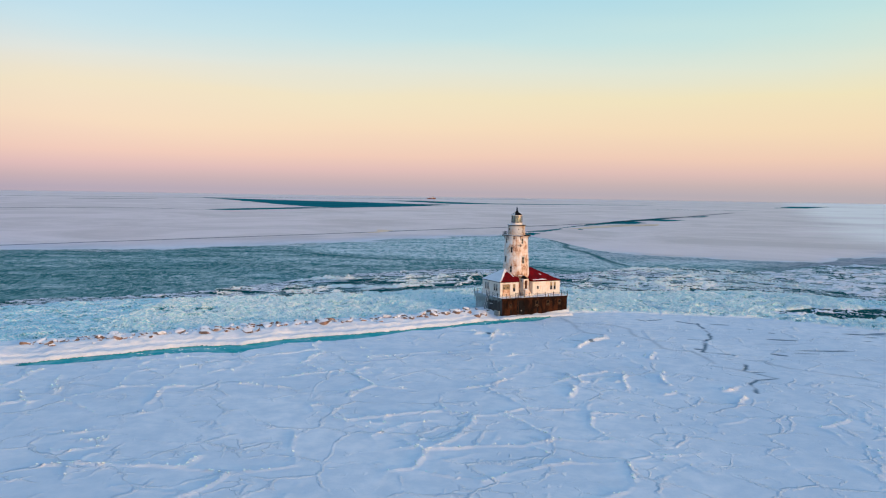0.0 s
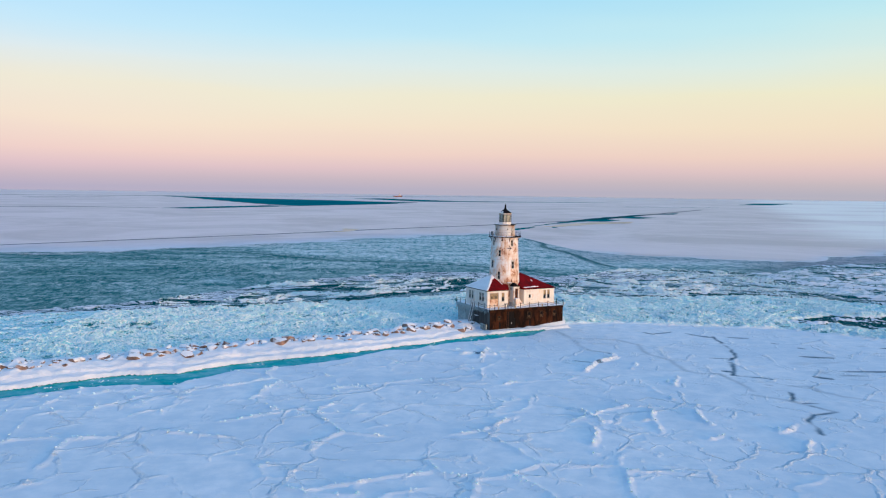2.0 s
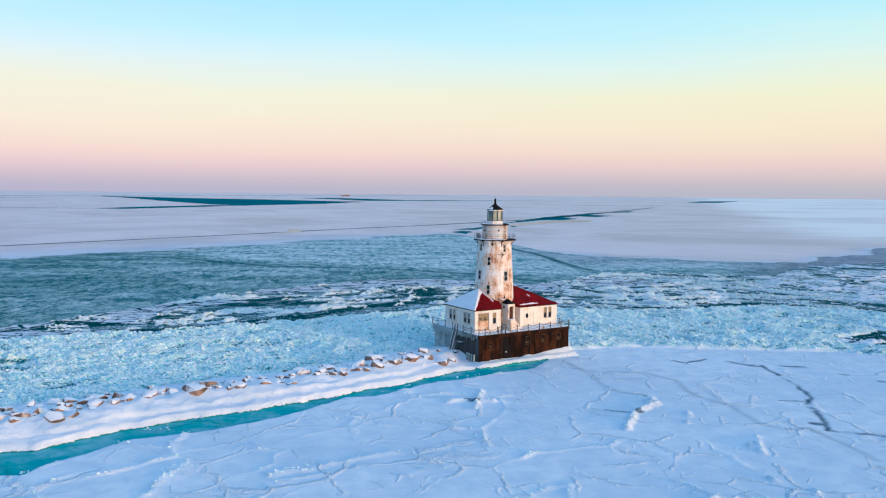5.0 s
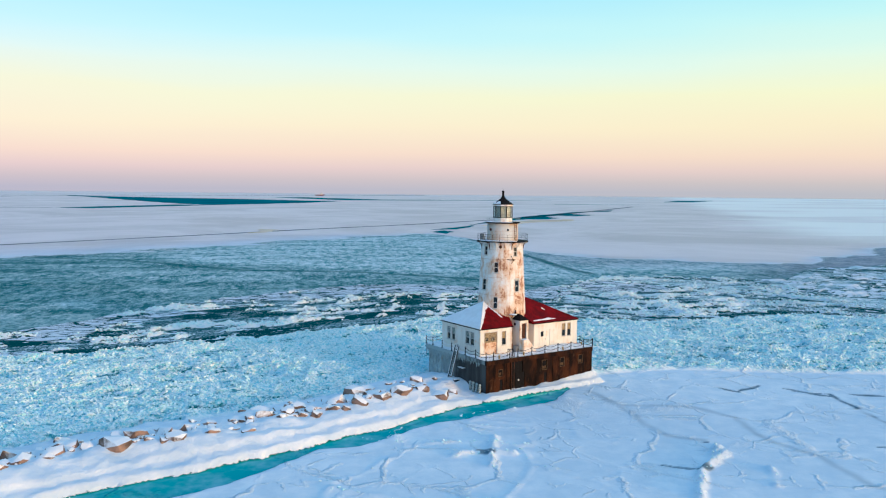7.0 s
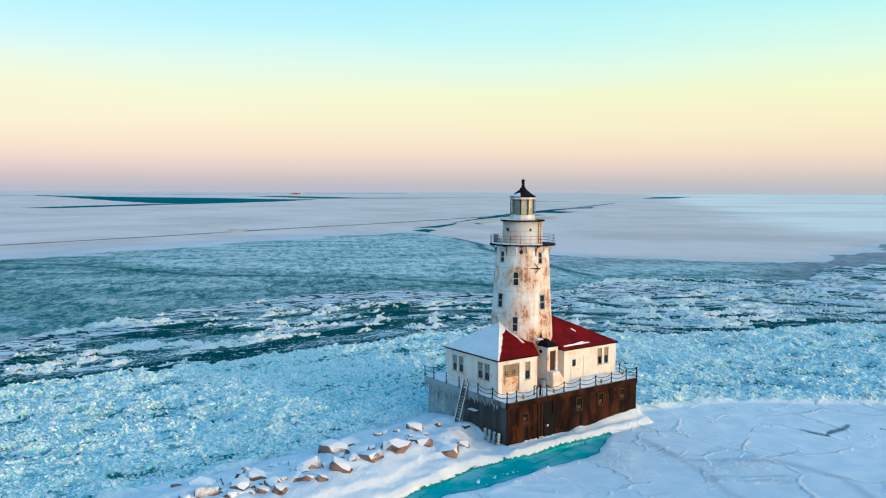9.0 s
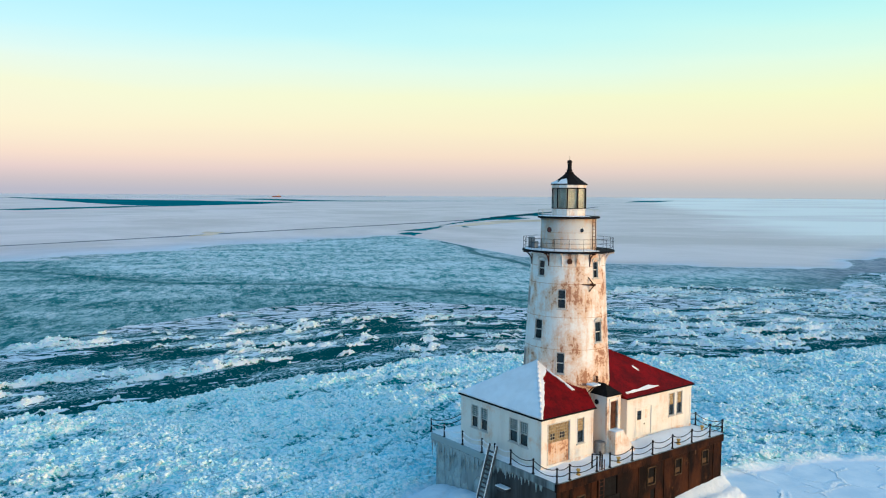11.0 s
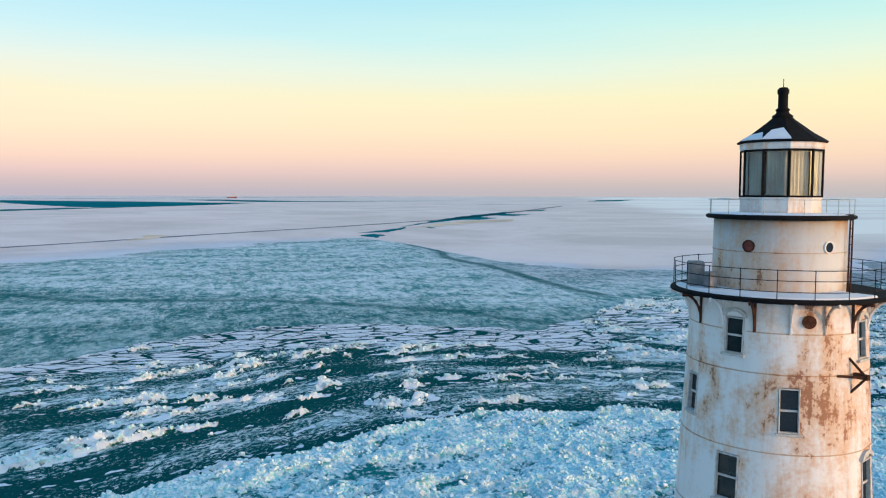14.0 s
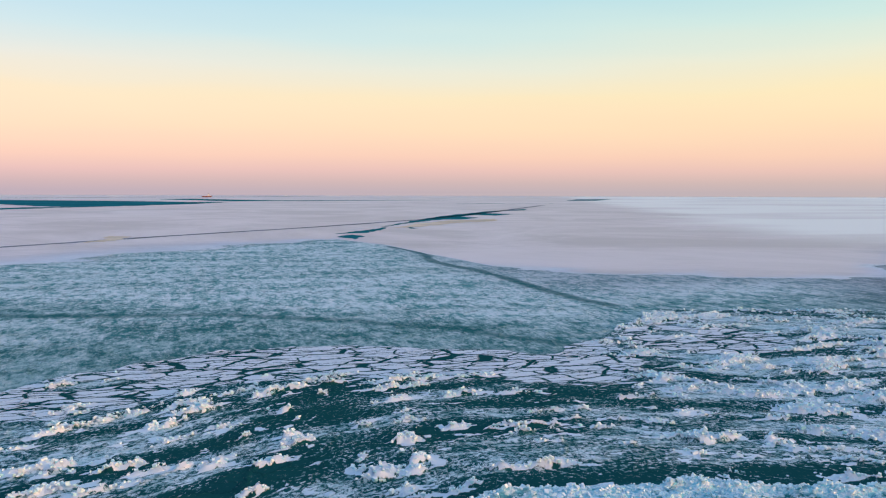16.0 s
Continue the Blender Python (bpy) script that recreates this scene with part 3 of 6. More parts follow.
# pressed-up ridges that stand out on the smooth plain before the pier
RIDGES = [
    [(21.6, 140), (22.9, 138.3), (24.1, 133.6), (25.2, 133.4)], [(27.4, 133.5), (30.9, 133.9)], [(32.7, 139.7), (31.8, 135.9), (31.1, 131.5), (30.9, 128.7)], [(40.3, 142.4), (38.7, 137.9), (38, 133.7), (38.7, 132.2)],
    [(22, 130.8), (22.6, 129.4), (21, 125.2), (20.4, 120.6)], [(35.7, 125.7), (38.5, 127.6), (39.1, 126.3), (40.5, 123.8)], [(46.8, 130.5), (45.9, 127.8), (50.2, 132.3)], [(48.1, 125.1), (45.5, 120.5)],
    [(37.1, 165.2), (39.3, 169.8)], [(40.5, 156), (40.6, 153), (43.2, 159.1)], [(37.7, 145.6), (38.3, 142.5), (35.6, 141.3)],
]
STARS = [[(37.1, 174.6), (34.4, 172), (32.5, 170.7), (30.7, 168), (28.6, 162.7)], [(34.4, 172), (37.3, 176.7)], [(13.9, 182.5), (12.1, 178.2), (11.4, 173.5)], [(8, 176.8), (12, 177.8), (14.5, 176.6)]]
RIFT_1 = [(-130, 430), (-78, 406), (-56, 388), (-37, 372), (-14, 365), (7, 362), (25, 350), (43, 338), (49, 327), (58, 317)]
RIFT_2 = [(75, 541), (79, 503), (73.5, 462), (76.5, 445), (80.5, 417), (80, 390), (81, 365), (83, 355)]
PIER_X, PIER_Y, PIER_TURN = 15.664, 198.656, 25.9


def lake(x, y):
    """Height of the sheet and its zones at the places x, y."""
    wx = x + 3.0 * (fbm(x / 9, y / 9, 0, 3) - 0.5)
    wy = y + 3.0 * (fbm(x / 9, y / 9, 1, 3) - 0.5)
    near = smooth(np.abs(x - 10), 420, 260) * smooth(y, -80, 0) * smooth(y, 900, 700)
    # bank of the breakwater
    front, back = BANK_FRONT(x) + 1.7 * (fbm(x / 3, y / 30, 2, 3, 0.5) - 0.5), BANK_BACK(x) + 5 * (fbm(x / 8, y / 8, 3, 3) - 0.5)
    s = np.clip((y - front) / np.maximum(back - front, 1.0), 0, 1)
    bank = (y > front) & (y < np.maximum(back, front + 1)) & (x < 34.4)
    # pier, seen from its own corner
    c, sn = math.cos(radians(PIER_TURN)), math.sin(radians(PIER_TURN))
    pu, pv = (x - PIER_X) * c + (y - PIER_Y) * sn, -(x - PIER_X) * sn + (y - PIER_Y) * c
    apron = smooth(pv, -1.7, -1.15) * smooth(pv, 3.0, 1.0) * smooth(pu, -2.5, 0.5) * smooth(pu, 20.9, 20.3)
    belt = smooth(y - BELT_SOUTH(x), -1.0, 1.5) * smooth(y - BELT_NORTH(wx), 1.2, -1.2)
    pool = smooth(np.hypot((x - 112) / 24, (y - 215) / 11) + 1.1 * (fbm(x / 9, y / 9, 2, 4, 0.6) - 0.5), 1.05, 0.85)
    belt = belt * (1 - pool)
    inside = (pu > 1.0) & (pu < 19.0) & (pv > 1.0) & (pv < 14.0)
    drift = smooth(wy - BELT_NORTH(wx), -0.5, 0.5) * smooth(wy - PLATE_NORTH(wx) + 9 * (fbm(x / 12, y / 12, 3, 4, 0.6) - 0.5), 1, -1)
    drift = np.maximum(drift, pool)
    soft_rim = 12 + 44 * smooth(x, 60, -40)
    skim = smooth(wy - PLATE_NORTH(wx) + 9 * (fbm(x / 12, y / 12, 3, 4, 0.6) - 0.5), -1, 1) * smooth(y - SKIM_NORTH(x) - 50 * (fbm(x / 36, y / 30, 1, 5, 0.62) - 0.5), soft_rim, -soft_rim)
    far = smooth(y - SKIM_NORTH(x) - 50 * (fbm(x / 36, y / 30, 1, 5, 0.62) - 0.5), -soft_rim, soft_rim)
    floor_ = 1 - np.maximum.reduce([belt, drift, skim, far, bank * 1.0])
    shore = LEAD_SOUTH(x) + 1.6 * (fbm(x / 5, y / 5, 0, 4, 0.62) - 0.5)
    lead = smooth(y - shore, -0.5, 0.5) * smooth(y - front, 0.5, -0.7) * smooth(x, 30, 28) * smooth(x, -78, -70) * smooth(apron, 0.75, 0.1)
    # floes lie in lanes that follow the edge of the belt
    d = wy - BELT_NORTH(wx)
    east = smooth(x, 48, 75)
    bend = d + 0.25 * east * (x - 50)
    lanes = fbm(wx / 6.5 + 3 * lattice(x / 25, y / 25, 2), bend / 1.8, 2, 4, 0.62)
    small = fbm(x / 1.5, bend / 0.9, 1, 3, 0.6)
    pack = 0.33 + 0.05 * smooth(d, 2, 10) + 0.02 * smooth(d, 22, 40) + 0.05 * east + 0.03 * smooth(x, -5, -45)
    floe = smooth(lanes + 0.5 * (small - 0.5) + pack - 1.0, -0.03, 0.05)
    plates = smooth(wy - PLATE_NORTH(wx), -30, -12) * drift * smooth(fbm(x / 22, y / 12, 3, 3), 0.3, 0.44)
    plates = np.maximum(plates, drift * smooth(-40 - x, 0, 20) * smooth(fbm(x / 22, y / 12, 3, 3), 0.3, 0.45))
    plates = plates * (1 - 0.85 * east)
    plates = np.maximum(plates, drift * smooth(np.hypot((x - 80) / 15, (y - 318) / 15), 1.15, 0.6) * smooth(fbm(x / 7, y / 7, 2, 3), 0.3, 0.5))
    floe = floe * (1 - 0.9 * plates)
    slush = 0.045 + 0.04 * east + 0.2 * smooth(fbm(wx / 14, bend / 4.5, 0, 4, 0.6), 0.3, 0.6) * smooth(d, 0.5, 7) + 0.03 * smooth(d, 14, 40)
    # ridges where sheets of the plain were pressed together
    rx, ry = x + 6 * (fbm(x / 11, y / 11, 2, 4) - 0.5), y + 6 * (fbm(x / 11, y / 11, 3, 4) - 0.5)
    edge1, _ = cells(rx / 13.0, ry / 13.0, 0)
    edge2, _ = cells(rx / 5.6, ry / 5.6, 1)
    live1 = smooth(fbm(x / 9, y / 9, 1, 3), 0.36, 0.62)
    live2 = smooth(fbm(x / 14, y / 14, 0, 3), 0.52, 0.68)
    jag = 0.3 + 1.4 * fbm(x / 0.8, y / 0.8, 2, 2)
    calm = 1 - 0.95 * smooth(x, 30, 42) * smooth(y, 112, 130) * smooth(y, 240, 225)
    calm = calm * (1 - 0.8 * smooth(np.hypot((x - 33) / 16, (y - 180) / 26), 1.1, 0.8))
    ridge = calm * jag * (0.22 * live1 * np.exp(-(edge1 * 13 / 0.24) ** 2) + 0.14 * live2 * np.exp(-(edge2 * 5.6 / 0.22) ** 2))
    jx, jy = x + 0.9 * (fbm(x / 2.2, y / 2.2, 2, 3) - 0.5), y + 0.9 * (fbm(x / 2.2, y / 2.2, 3, 3) - 0.5)
    known = np.minimum.reduce([along(jx, jy, chain) for chain in RIDGES])
    burst = np.minimum.reduce([along(jx, jy, chain) for chain in STARS])
    ridge = np.maximum(ridge, jag * (0.34 * np.exp(-(known / 0.32) ** 2) * smooth(fbm(x / 2.5, y / 2.5, 1, 2), 0.25, 0.5) + 0.45 * np.exp(-(burst / 0.35) ** 2)))
    crack = np.minimum.reduce([along(jx, jy, chain) for chain in CRACKS])
    opened = smooth(crack, 0.6, 0.05) * smooth(fbm(x / 4, y / 4, 3, 3), 0.34, 0.56)
    for ax, ay, bx, by, w in SLITS:
        here = (np.abs(x - (ax + bx) / 2) < 7) & (np.abs(y - (ay + by) / 2) < 6)
        n2 = (bx - ax) ** 2 + (by - ay) ** 2
        ex, ey = jx[here] - ax, jy[here] - ay
        t = (ex * (bx - ax) + ey * (by - ay)) / n2
        wide = w * np.clip(4 * t * (1 - t), 1e-6, 1) ** 0.6
        opened[here] = np.maximum(opened[here], (t > 0) * (t < 1) * smooth(np.abs(ex * (by - ay) - ey * (bx - ax)) / math.sqrt(n2), wide, 0.25 * wide))
    wisp = smooth(fbm(x / 7.5, y / 1.5, 1, 3), 0.66, 0.74) * smooth(x, 66, 76) * smooth(y, 150, 168) * smooth(fbm(x / 20, y / 20, 2, 2), 0.4, 0.6)
    opened = np.maximum(opened, wisp)
    vein = np.minimum.reduce([along(jx, jy, chain) for chain in VEINS])
    vein = smooth(vein, 0.9, 0.0) * (0.5 + 0.8 * fbm(x / 4, y / 4, 0, 2))
    # heights
    swell = 0.12 * (fbm(x / 16, y / 16, 0, 3) - 0.5)
    lump = fbm(x / 2.4, y / 2.4, 1, 4, 0.6)
    heaps = smooth(fbm(wx / 6.5, bend / 2.3, 0, 4, 0.64), 0.37, 0.53)
    rub = -0.02 + 1.1 * np.abs(lump - 0.42) + heaps * (0.28 + 0.5 * fbm(x / 1.1, y / 1.1, 2, 2)) + 0.6 * smooth(fbm(x / 7, y / 4, 2, 3), 0.45, 0.75) * fbm(x / 0.9, y / 0.9, 3, 2)
    stones = np.abs(fbm(x / 2.6, y / 2.6, 0, 3) - 0.5) * 2
    heap = (0.5 + 0.8 * smooth(s, 0.0, 0.45) * smooth(s, 1.02, 0.6)) * smooth(s, 0.0, 0.04) * smooth(s, 1.0, 0.9) + 0.3 * smooth(s + 0.14 * (fbm(x / 4, y / 4, 3, 4, 0.65) - 0.5), 0.14, 0.165) * smooth(s, 0.6, 0.3)
    heap = heap * (0.75 + 0.55 * fbm(x / 5, y / 5, 2, 2)) + 0.55 * (0.5 - stones) * smooth(s, 0.2, 0.4) * smooth(s, 1, 0.75)
    z = 0.06 + swell + ridge - 0.03 * opened
    z = z * floor_ + belt * rub + drift * (-0.12 + floe * (0.12 + 1.0 * smooth(lanes + pack - 1.0, 0.0, 0.16) * fbm(x / 0.8, y / 0.8, 0, 2)) + 0.06 * plates)
    heap = heap + (0.5 * (fbm(x / 1.7, y / 1.7, 3, 3, 0.6) - 0.45) + 0.5 * np.abs(fbm(x / 3.2, y / 3.2, 1, 2) - 0.5)) * smooth(s, 0.03, 0.22) * smooth(s, 1.0, 0.8)
    foot = smooth(np.hypot(pu + 1.0, (pv - 1.8) / 1.5), 3.4, 1.2)
    heap = heap * (1 - 0.7 * foot)
    heap = heap + 0.5 * (fbm(x / 1.3, y / 1.3, 0, 3, 0.6) - 0.42) * smooth(s, 0.0, 0.03) * smooth(s, 0.22, 0.08)
    z = np.where(bank, np.maximum(heap, 0.06), z)
    z = np.maximum(z, apron * (0.45 + 0.85 * smooth(pu, 10, 18) * smooth(pv, -0.55, 0.45) + 0.35 * fbm(x / 1.5, y / 1.5, 1, 3)))
    z = z * (1 - lead) - 0.14 * lead
    z = np.where(inside, 0.2, z)
    z = z * near
    rift = np.maximum(smooth(along(wx, wy, RIFT_1), 3.2, 0.8) * 0.8, smooth(along(wx, wy, RIFT_2), 3.0, 0.8))
    frosty = smooth(y - RIFT_LINE(x), 4, 30) * smooth(x, -150, -70)
    light_skim = (0.14 + 0.22 * frosty) * smooth(fbm(x / 30, y / 9, 2, 4), 0.4, 0.66) * smooth(x, 70, 0)
    white = floor_ + belt * (0.52 + 0.42 * heaps + 0.3 * (lump - 0.5)) + drift * floe * (0.62 + 0.5 * small) + skim * light_skim * (1 - rift) + far
    white = np.maximum(white, np.maximum(smooth(y - front, -0.4, 0.3) * smooth(np.maximum(back, front + 1) - y, -0.3, 0.3) * (x < 34.4), smooth(apron, 0.25, 0.6)))
    white = white * (1 - lead)
    teal = lead + 0.175 * drift + 0.55 * belt + 0.28 * skim
    thin = skim * (1 - rift * 0.75)
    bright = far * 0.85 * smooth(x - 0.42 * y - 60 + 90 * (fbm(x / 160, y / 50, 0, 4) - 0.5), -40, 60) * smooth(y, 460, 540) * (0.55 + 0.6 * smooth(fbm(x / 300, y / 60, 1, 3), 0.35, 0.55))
    veil = skim * (0.1 + 0.2 * smooth(x, -120, -50) + 0.35 * smooth(fbm(x / 40, y / 10, 2, 4), 0.42, 0.65) * smooth(y - PLATE_NORTH(x), 6, 40) + frosty * (0.4 + 0.8 * (fbm(x / 50, y / 22, 2, 4) - 0.3)))
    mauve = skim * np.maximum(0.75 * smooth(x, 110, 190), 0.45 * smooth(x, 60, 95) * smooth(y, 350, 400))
    lines = np.clip(opened * floor_ * 0.95 + 0.34 * vein * floor_, 0, 1)
    drifted = np.where(bank | (apron > 0.2), 1.0, 0.0)
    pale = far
    return z, dict(heaps=heaps, lane=bend, crack=lines, mauve=mauve, slush=slush * drift * (1 - 0.8 * plates), bright=bright, veil=veil, drifted=drifted, white=white, thin=thin, teal=teal, plate=plates, rubble=belt, pale=pale, floe=floe * drift, ridge=ridge * floor_, belt=belt)


def spread(lo, hi, step_, grow, end, far_grow=1.09, knee=700.0):
    """Even steps from lo to hi, then wider and wider ones to -end and end."""
    mid = list(np.arange(lo, hi, step_))
    up, s, v = [], step_, mid[-1]
    while v < end:
        s *= grow if v - hi < knee else far_grow
        v += s
        up.append(v)
    down, s, v = [], step_, mid[0]
    while v > -end:
        s *= far_grow if lo - v > 60 else grow
        v -= s
        down.append(v)
    return np.array(down[::-1] + mid + up)


def sheet(name, gx, gy, mat):
    X, Y = np.meshgrid(gx, gy)
    z, zones = lake(X.ravel(), Y.ravel())
    co = np.column_stack([X.ravel(), Y.ravel(), z])
    nx, ny = len(gx), len(gy)
    i = (np.arange(ny - 1)[:, None] * nx + np.arange(nx - 1)[None, :]).ravel()
    quads = np.column_stack([i, i + 1, i + nx + 1, i + nx]).astype(np.int32)
    me = bpy.data.meshes.new(name)
    me.vertices.add(len(co))
    me.vertices.foreach_set("co", co.ravel().astype(np.float32))
    me.loops.add(quads.size)
    me.loops.foreach_set("vertex_index", quads.ravel())
    me.polygons.add(len(quads))
    me.polygons.foreach_set("loop_start", np.arange(len(quads), dtype=np.int32) * 4)
    me.polygons.foreach_set("use_smooth", np.ones(len(quads), dtype=bool))
    me.update(calc_edges=True)
    for key in ("white", "thin", "teal", "plate", "rubble", "pale", "bright", "veil", "drifted", "slush", "crack", "mauve", "lane"):
        a = me.attributes.new(key, "FLOAT", "POINT")
        a.data.foreach_set("value", (zones[key] if key == "lane" else np.clip(zones[key], 0, 1.2)).astype(np.float32))
    me.materials.append(mat)
    return new(name, me)


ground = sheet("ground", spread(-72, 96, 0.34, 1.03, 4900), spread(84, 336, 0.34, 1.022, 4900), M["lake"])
tagged(ground, "frozen lake of snow-covered ice, rubble, floes and dark water", "frozen lake", kind="structure")


def chunks(name, n, place, size, mat, label, category, seed, flat=0.85):
    """Loose blocks of ice lying on the sheet, all in one mesh."""
    r = np.random.default_rng(seed)
    x, y = place(r, n)
    z, _ = lake(x, y)
    n = len(x)
    sz = size[0] * (size[1] / size[0]) ** (r.random(n) ** 1.8)
    box = np.array([(i, j, k) for k in (-1, 1) for j in (-1, 1) for i in (-1, 1)], float)
    v = np.repeat(box[None], n, 0) * (0.62 + 0.38 * r.random((n, 8, 3)))
    v *= (sz[:, None] * np.column_stack([0.6 + 0.6 * r.random(n), 0.5 + 0.5 * r.random(n), flat * (0.35 + 0.65 * r.random(n))]))[:, None, :] * 0.5
    a, b = r.random(n) * 2 * math.pi, (r.random(n) - 0.5) * 1.3
    cb, sb = np.cos(b)[:, None], np.sin(b)[:, None]
    v = np.stack([v[:, :, 0] * cb + v[:, :, 2] * sb, v[:, :, 1], -v[:, :, 0] * sb + v[:, :, 2] * cb], 2)
    ca, sa = np.cos(a)[:, None], np.sin(a)[:, None]
    v = np.stack([v[:, :, 0] * ca - v[:, :, 1] * sa, v[:, :, 0] * sa + v[:, :, 1] * ca, v[:, :, 2]], 2)
    v += np.column_stack([x, y, z + 0.1 * sz])[:, None, :]
    faces = np.array([(0, 2, 3, 1), (4, 5, 7, 6), (0, 1, 5, 4), (2, 6, 7, 3), (0, 4, 6, 2), (1, 3, 7, 5)])
    q = (faces[None] + 8 * np.arange(n)[:, None, None]).reshape(-1, 4)
    me = bpy.data.meshes.new(name)
    me.from_pydata(v.reshape(-1, 3).tolist(), [], q.tolist())
    me.materials.append(mat)
    return tagged(new(name, me), label, category, kind="stuff")


def on_belt(r, n):
    x, y = r.uniform(-75, 120, n), r.uniform(165, 268, n)
    z, f = lake(x, y)
    keep = (f["belt"] > 0.6) & (r.random(n) < 0.03 + 0.97 * f["heaps"])
    return x[keep], y[keep]


def on_floes(r, n):
    x, y = r.uniform(-70, 130, n), r.uniform(225, 345, n)
    z, f = lake(x, y)
    keep = (f["floe"] > 0.4) & (z > 0.06)
    return x[keep], y[keep]


def on_ridges(r, n):
    x, y = r.uniform(-70, 100, n), r.uniform(84, 210, n)
    z, f = lake(x, y)
    keep = (f["ridge"] > 0.1) & (r.random(n) < 0.6)
    return x[keep], y[keep]


chunks("rubble_ice", 330000, on_belt, (0.11, 0.5), M["chunk"], "pale blue-white rubble of broken ice packed in a belt", "ice rubble", 11)
chunks("floe_ice", 400000, on_floes, (0.1, 0.55), M["chunk"], "white broken ice heaped on drifting floes", "ice floes", 12)
chunks("ridge_ice", 170000, on_ridges, (0.12, 0.42), M["chunk"], "small ice blocks tilted along pressure ridges", "ice blocks", 13, 0.4)


def overlay(name, outline, mat, label, category, z=0.05, ragged=0.0, parts=14):
    """A patch of open water in the far ice, with a ragged rim."""
    bm = bmesh.new()
    r = random.Random(len(name) + int(outline[0][0]))
    pts = []
    for (ax, ay), (bx, by) in zip(outline, outline[1:] + outline[:1]):
        n = math.hypot(bx - ax, by - ay)
        for i in range(parts):
            t = i / parts
            off = (r.random() - 0.5) * ragged * min(1.0, 4 * t * (1 - t) + 0.15)
            pts.append((ax + (bx - ax) * t - (by - ay) / n * off, ay + (by - ay) * t + (bx - ax) / n * off, z))
    bm.faces.new([bm.verts.new(p) for p in pts])
    bmesh.ops.triangulate(bm, faces=bm.faces[:])
    bmesh.ops.recalc_face_normals(bm, faces=bm.faces[:])
    if sum(f.normal.z for f in bm.faces) < 0:
        bmesh.ops.reverse_faces(bm, faces=bm.faces[:])
    me = bpy.data.meshes.new(name)
    bm.to_mesh(me)
    bm.free()
    me.materials.append(mat)
    return tagged(new(name, me), label, category, kind="structure")


M["far_water"] = plain("cold_open_water", (0.008, 0.16, 0.185), 0.9, 0.0, 0.25, 0.01, 0.0)
M["grey_ice"] = plain("refrozen_grey_ice", (0.18, 0.19, 0.22), 0.9, 0.0, 0.35, 0.02, 0.0)
# warm sunlight on rafted ice, put into the base colour
M["ochre_ice"] = plain("sun_tinted_ice", (0.72, 0.55, 0.4), 0.7, 0.0, 0.25, 0.03, 0.1)


def strip(points, w0, w1):
    """Outline of a band along a chain of points."""
    left, right = [], []
    for i, (x, y) in enumerate(points):
        (ax, ay), (bx, by) = points[max(0, i - 1)], points[min(len(points) - 1, i + 1)]
        n = math.hypot(bx - ax, by - ay)
        w = (w0 + (w1 - w0) * i / (len(points) - 1)) / 2
        left.append((x - (by - ay) / n * w, y + (bx - ax) / n * w))
        right.append((x + (by - ay) / n * w, y - (bx - ax) / n * w))
    return left + right[::-1]


WATER = M["far_water"]
overlay("water_1", [(107, 723), (126, 768), (209, 944), (318, 1126), (429, 1262), (388, 1172), (357, 1161), (291, 1046), (312, 1012), (273, 961), (260, 985), (230, 941), (233, 894), (204, 857), (188, 859), (140, 786)], WATER, "teal open lead winding through far ice", "water", ragged=5)
overlay("water_2", [(-881, 2828), (-662, 2572), (-464, 2373), (-220, 2209), (-61, 2022), (23, 1993), (-52, 1711), (-191, 1431), (-265, 1519), (-375, 1743), (-589, 2236)], WATER, "broad teal wedge of open water in far ice", "water", ragged=16)
overlay("water_3", [(-360, 1182), (-328, 1292), (-252, 1446), (-194, 1427), (-258, 1286), (-312, 1170)], WATER, "narrow teal lead in far ice", "water", ragged=8)
overlay("water_4", [(-184, 2680), (-84, 2789), (143, 2342), (700, 2460), (32, 2143)], WATER, "thin dark lead near the horizon", "water", ragged=10)
overlay("water_5", [(960, 2290), (1200, 2720), (1400, 2840), (1080, 2330)], WATER, "small far lead near the horizon", "water", ragged=16)
overlay("water_6", [(65, 645), (92, 688), (110, 723), (107, 704), (85, 653), (78, 652)], WATER, "small teal pool at the end of a far lead", "water", ragged=3)
overlay("water_7", [(62, 618), (74, 638), (78, 620), (69, 595)], WATER, "small teal pool at the end of a far lead", "water", ragged=3)
overlay("water_8", [(126, 732), (127, 700), (122, 701)], WATER, "small teal pool at the end of a far lead", "water", ragged=2)
overlay("water_9", strip([(475, 1755), (590, 1790), (701, 1789)], 22, 12), WATER, "thin dark lead near the horizon", "water", ragged=5)
overlay("grey_ice_1", strip([(-420, 190), (-250, 395), (-84, 571), (-22, 644), (66, 736), (180, 873), (330, 1120), (568, 1537)], 3.5, 9), M["grey_ice"], "long grey refrozen crack across far ice", "ice", ragged=2)
overlay("grey_ice_2", strip([(-1500, 2400), (-900, 2700), (-300, 3400), (500, 4300)], 40, 90), M["grey_ice"], "grey refrozen lead near the horizon", "ice", ragged=30)
overlay("grey_ice_3", strip([(-640, 1120), (-470, 1210), (-367, 1192)], 22, 10), M["grey_ice"], "grey refrozen lead in far ice", "ice", ragged=6)
overlay("grey_ice_4", strip([(-975, 2078), (-885, 2200), (-826, 2268)], 50, 30), M["grey_ice"], "grey refrozen lead near the horizon", "ice", ragged=8)
# patches whose ochre stands in for low sun on the ice
overlay("stained_ice_1", [(-56, 592), (-44, 606), (-40, 640), (-52, 648), (-50, 622)], M["ochre_ice"], "patch of rafted ice with sunlight painted on in ochre", "ice", ragged=4, z=0.08)
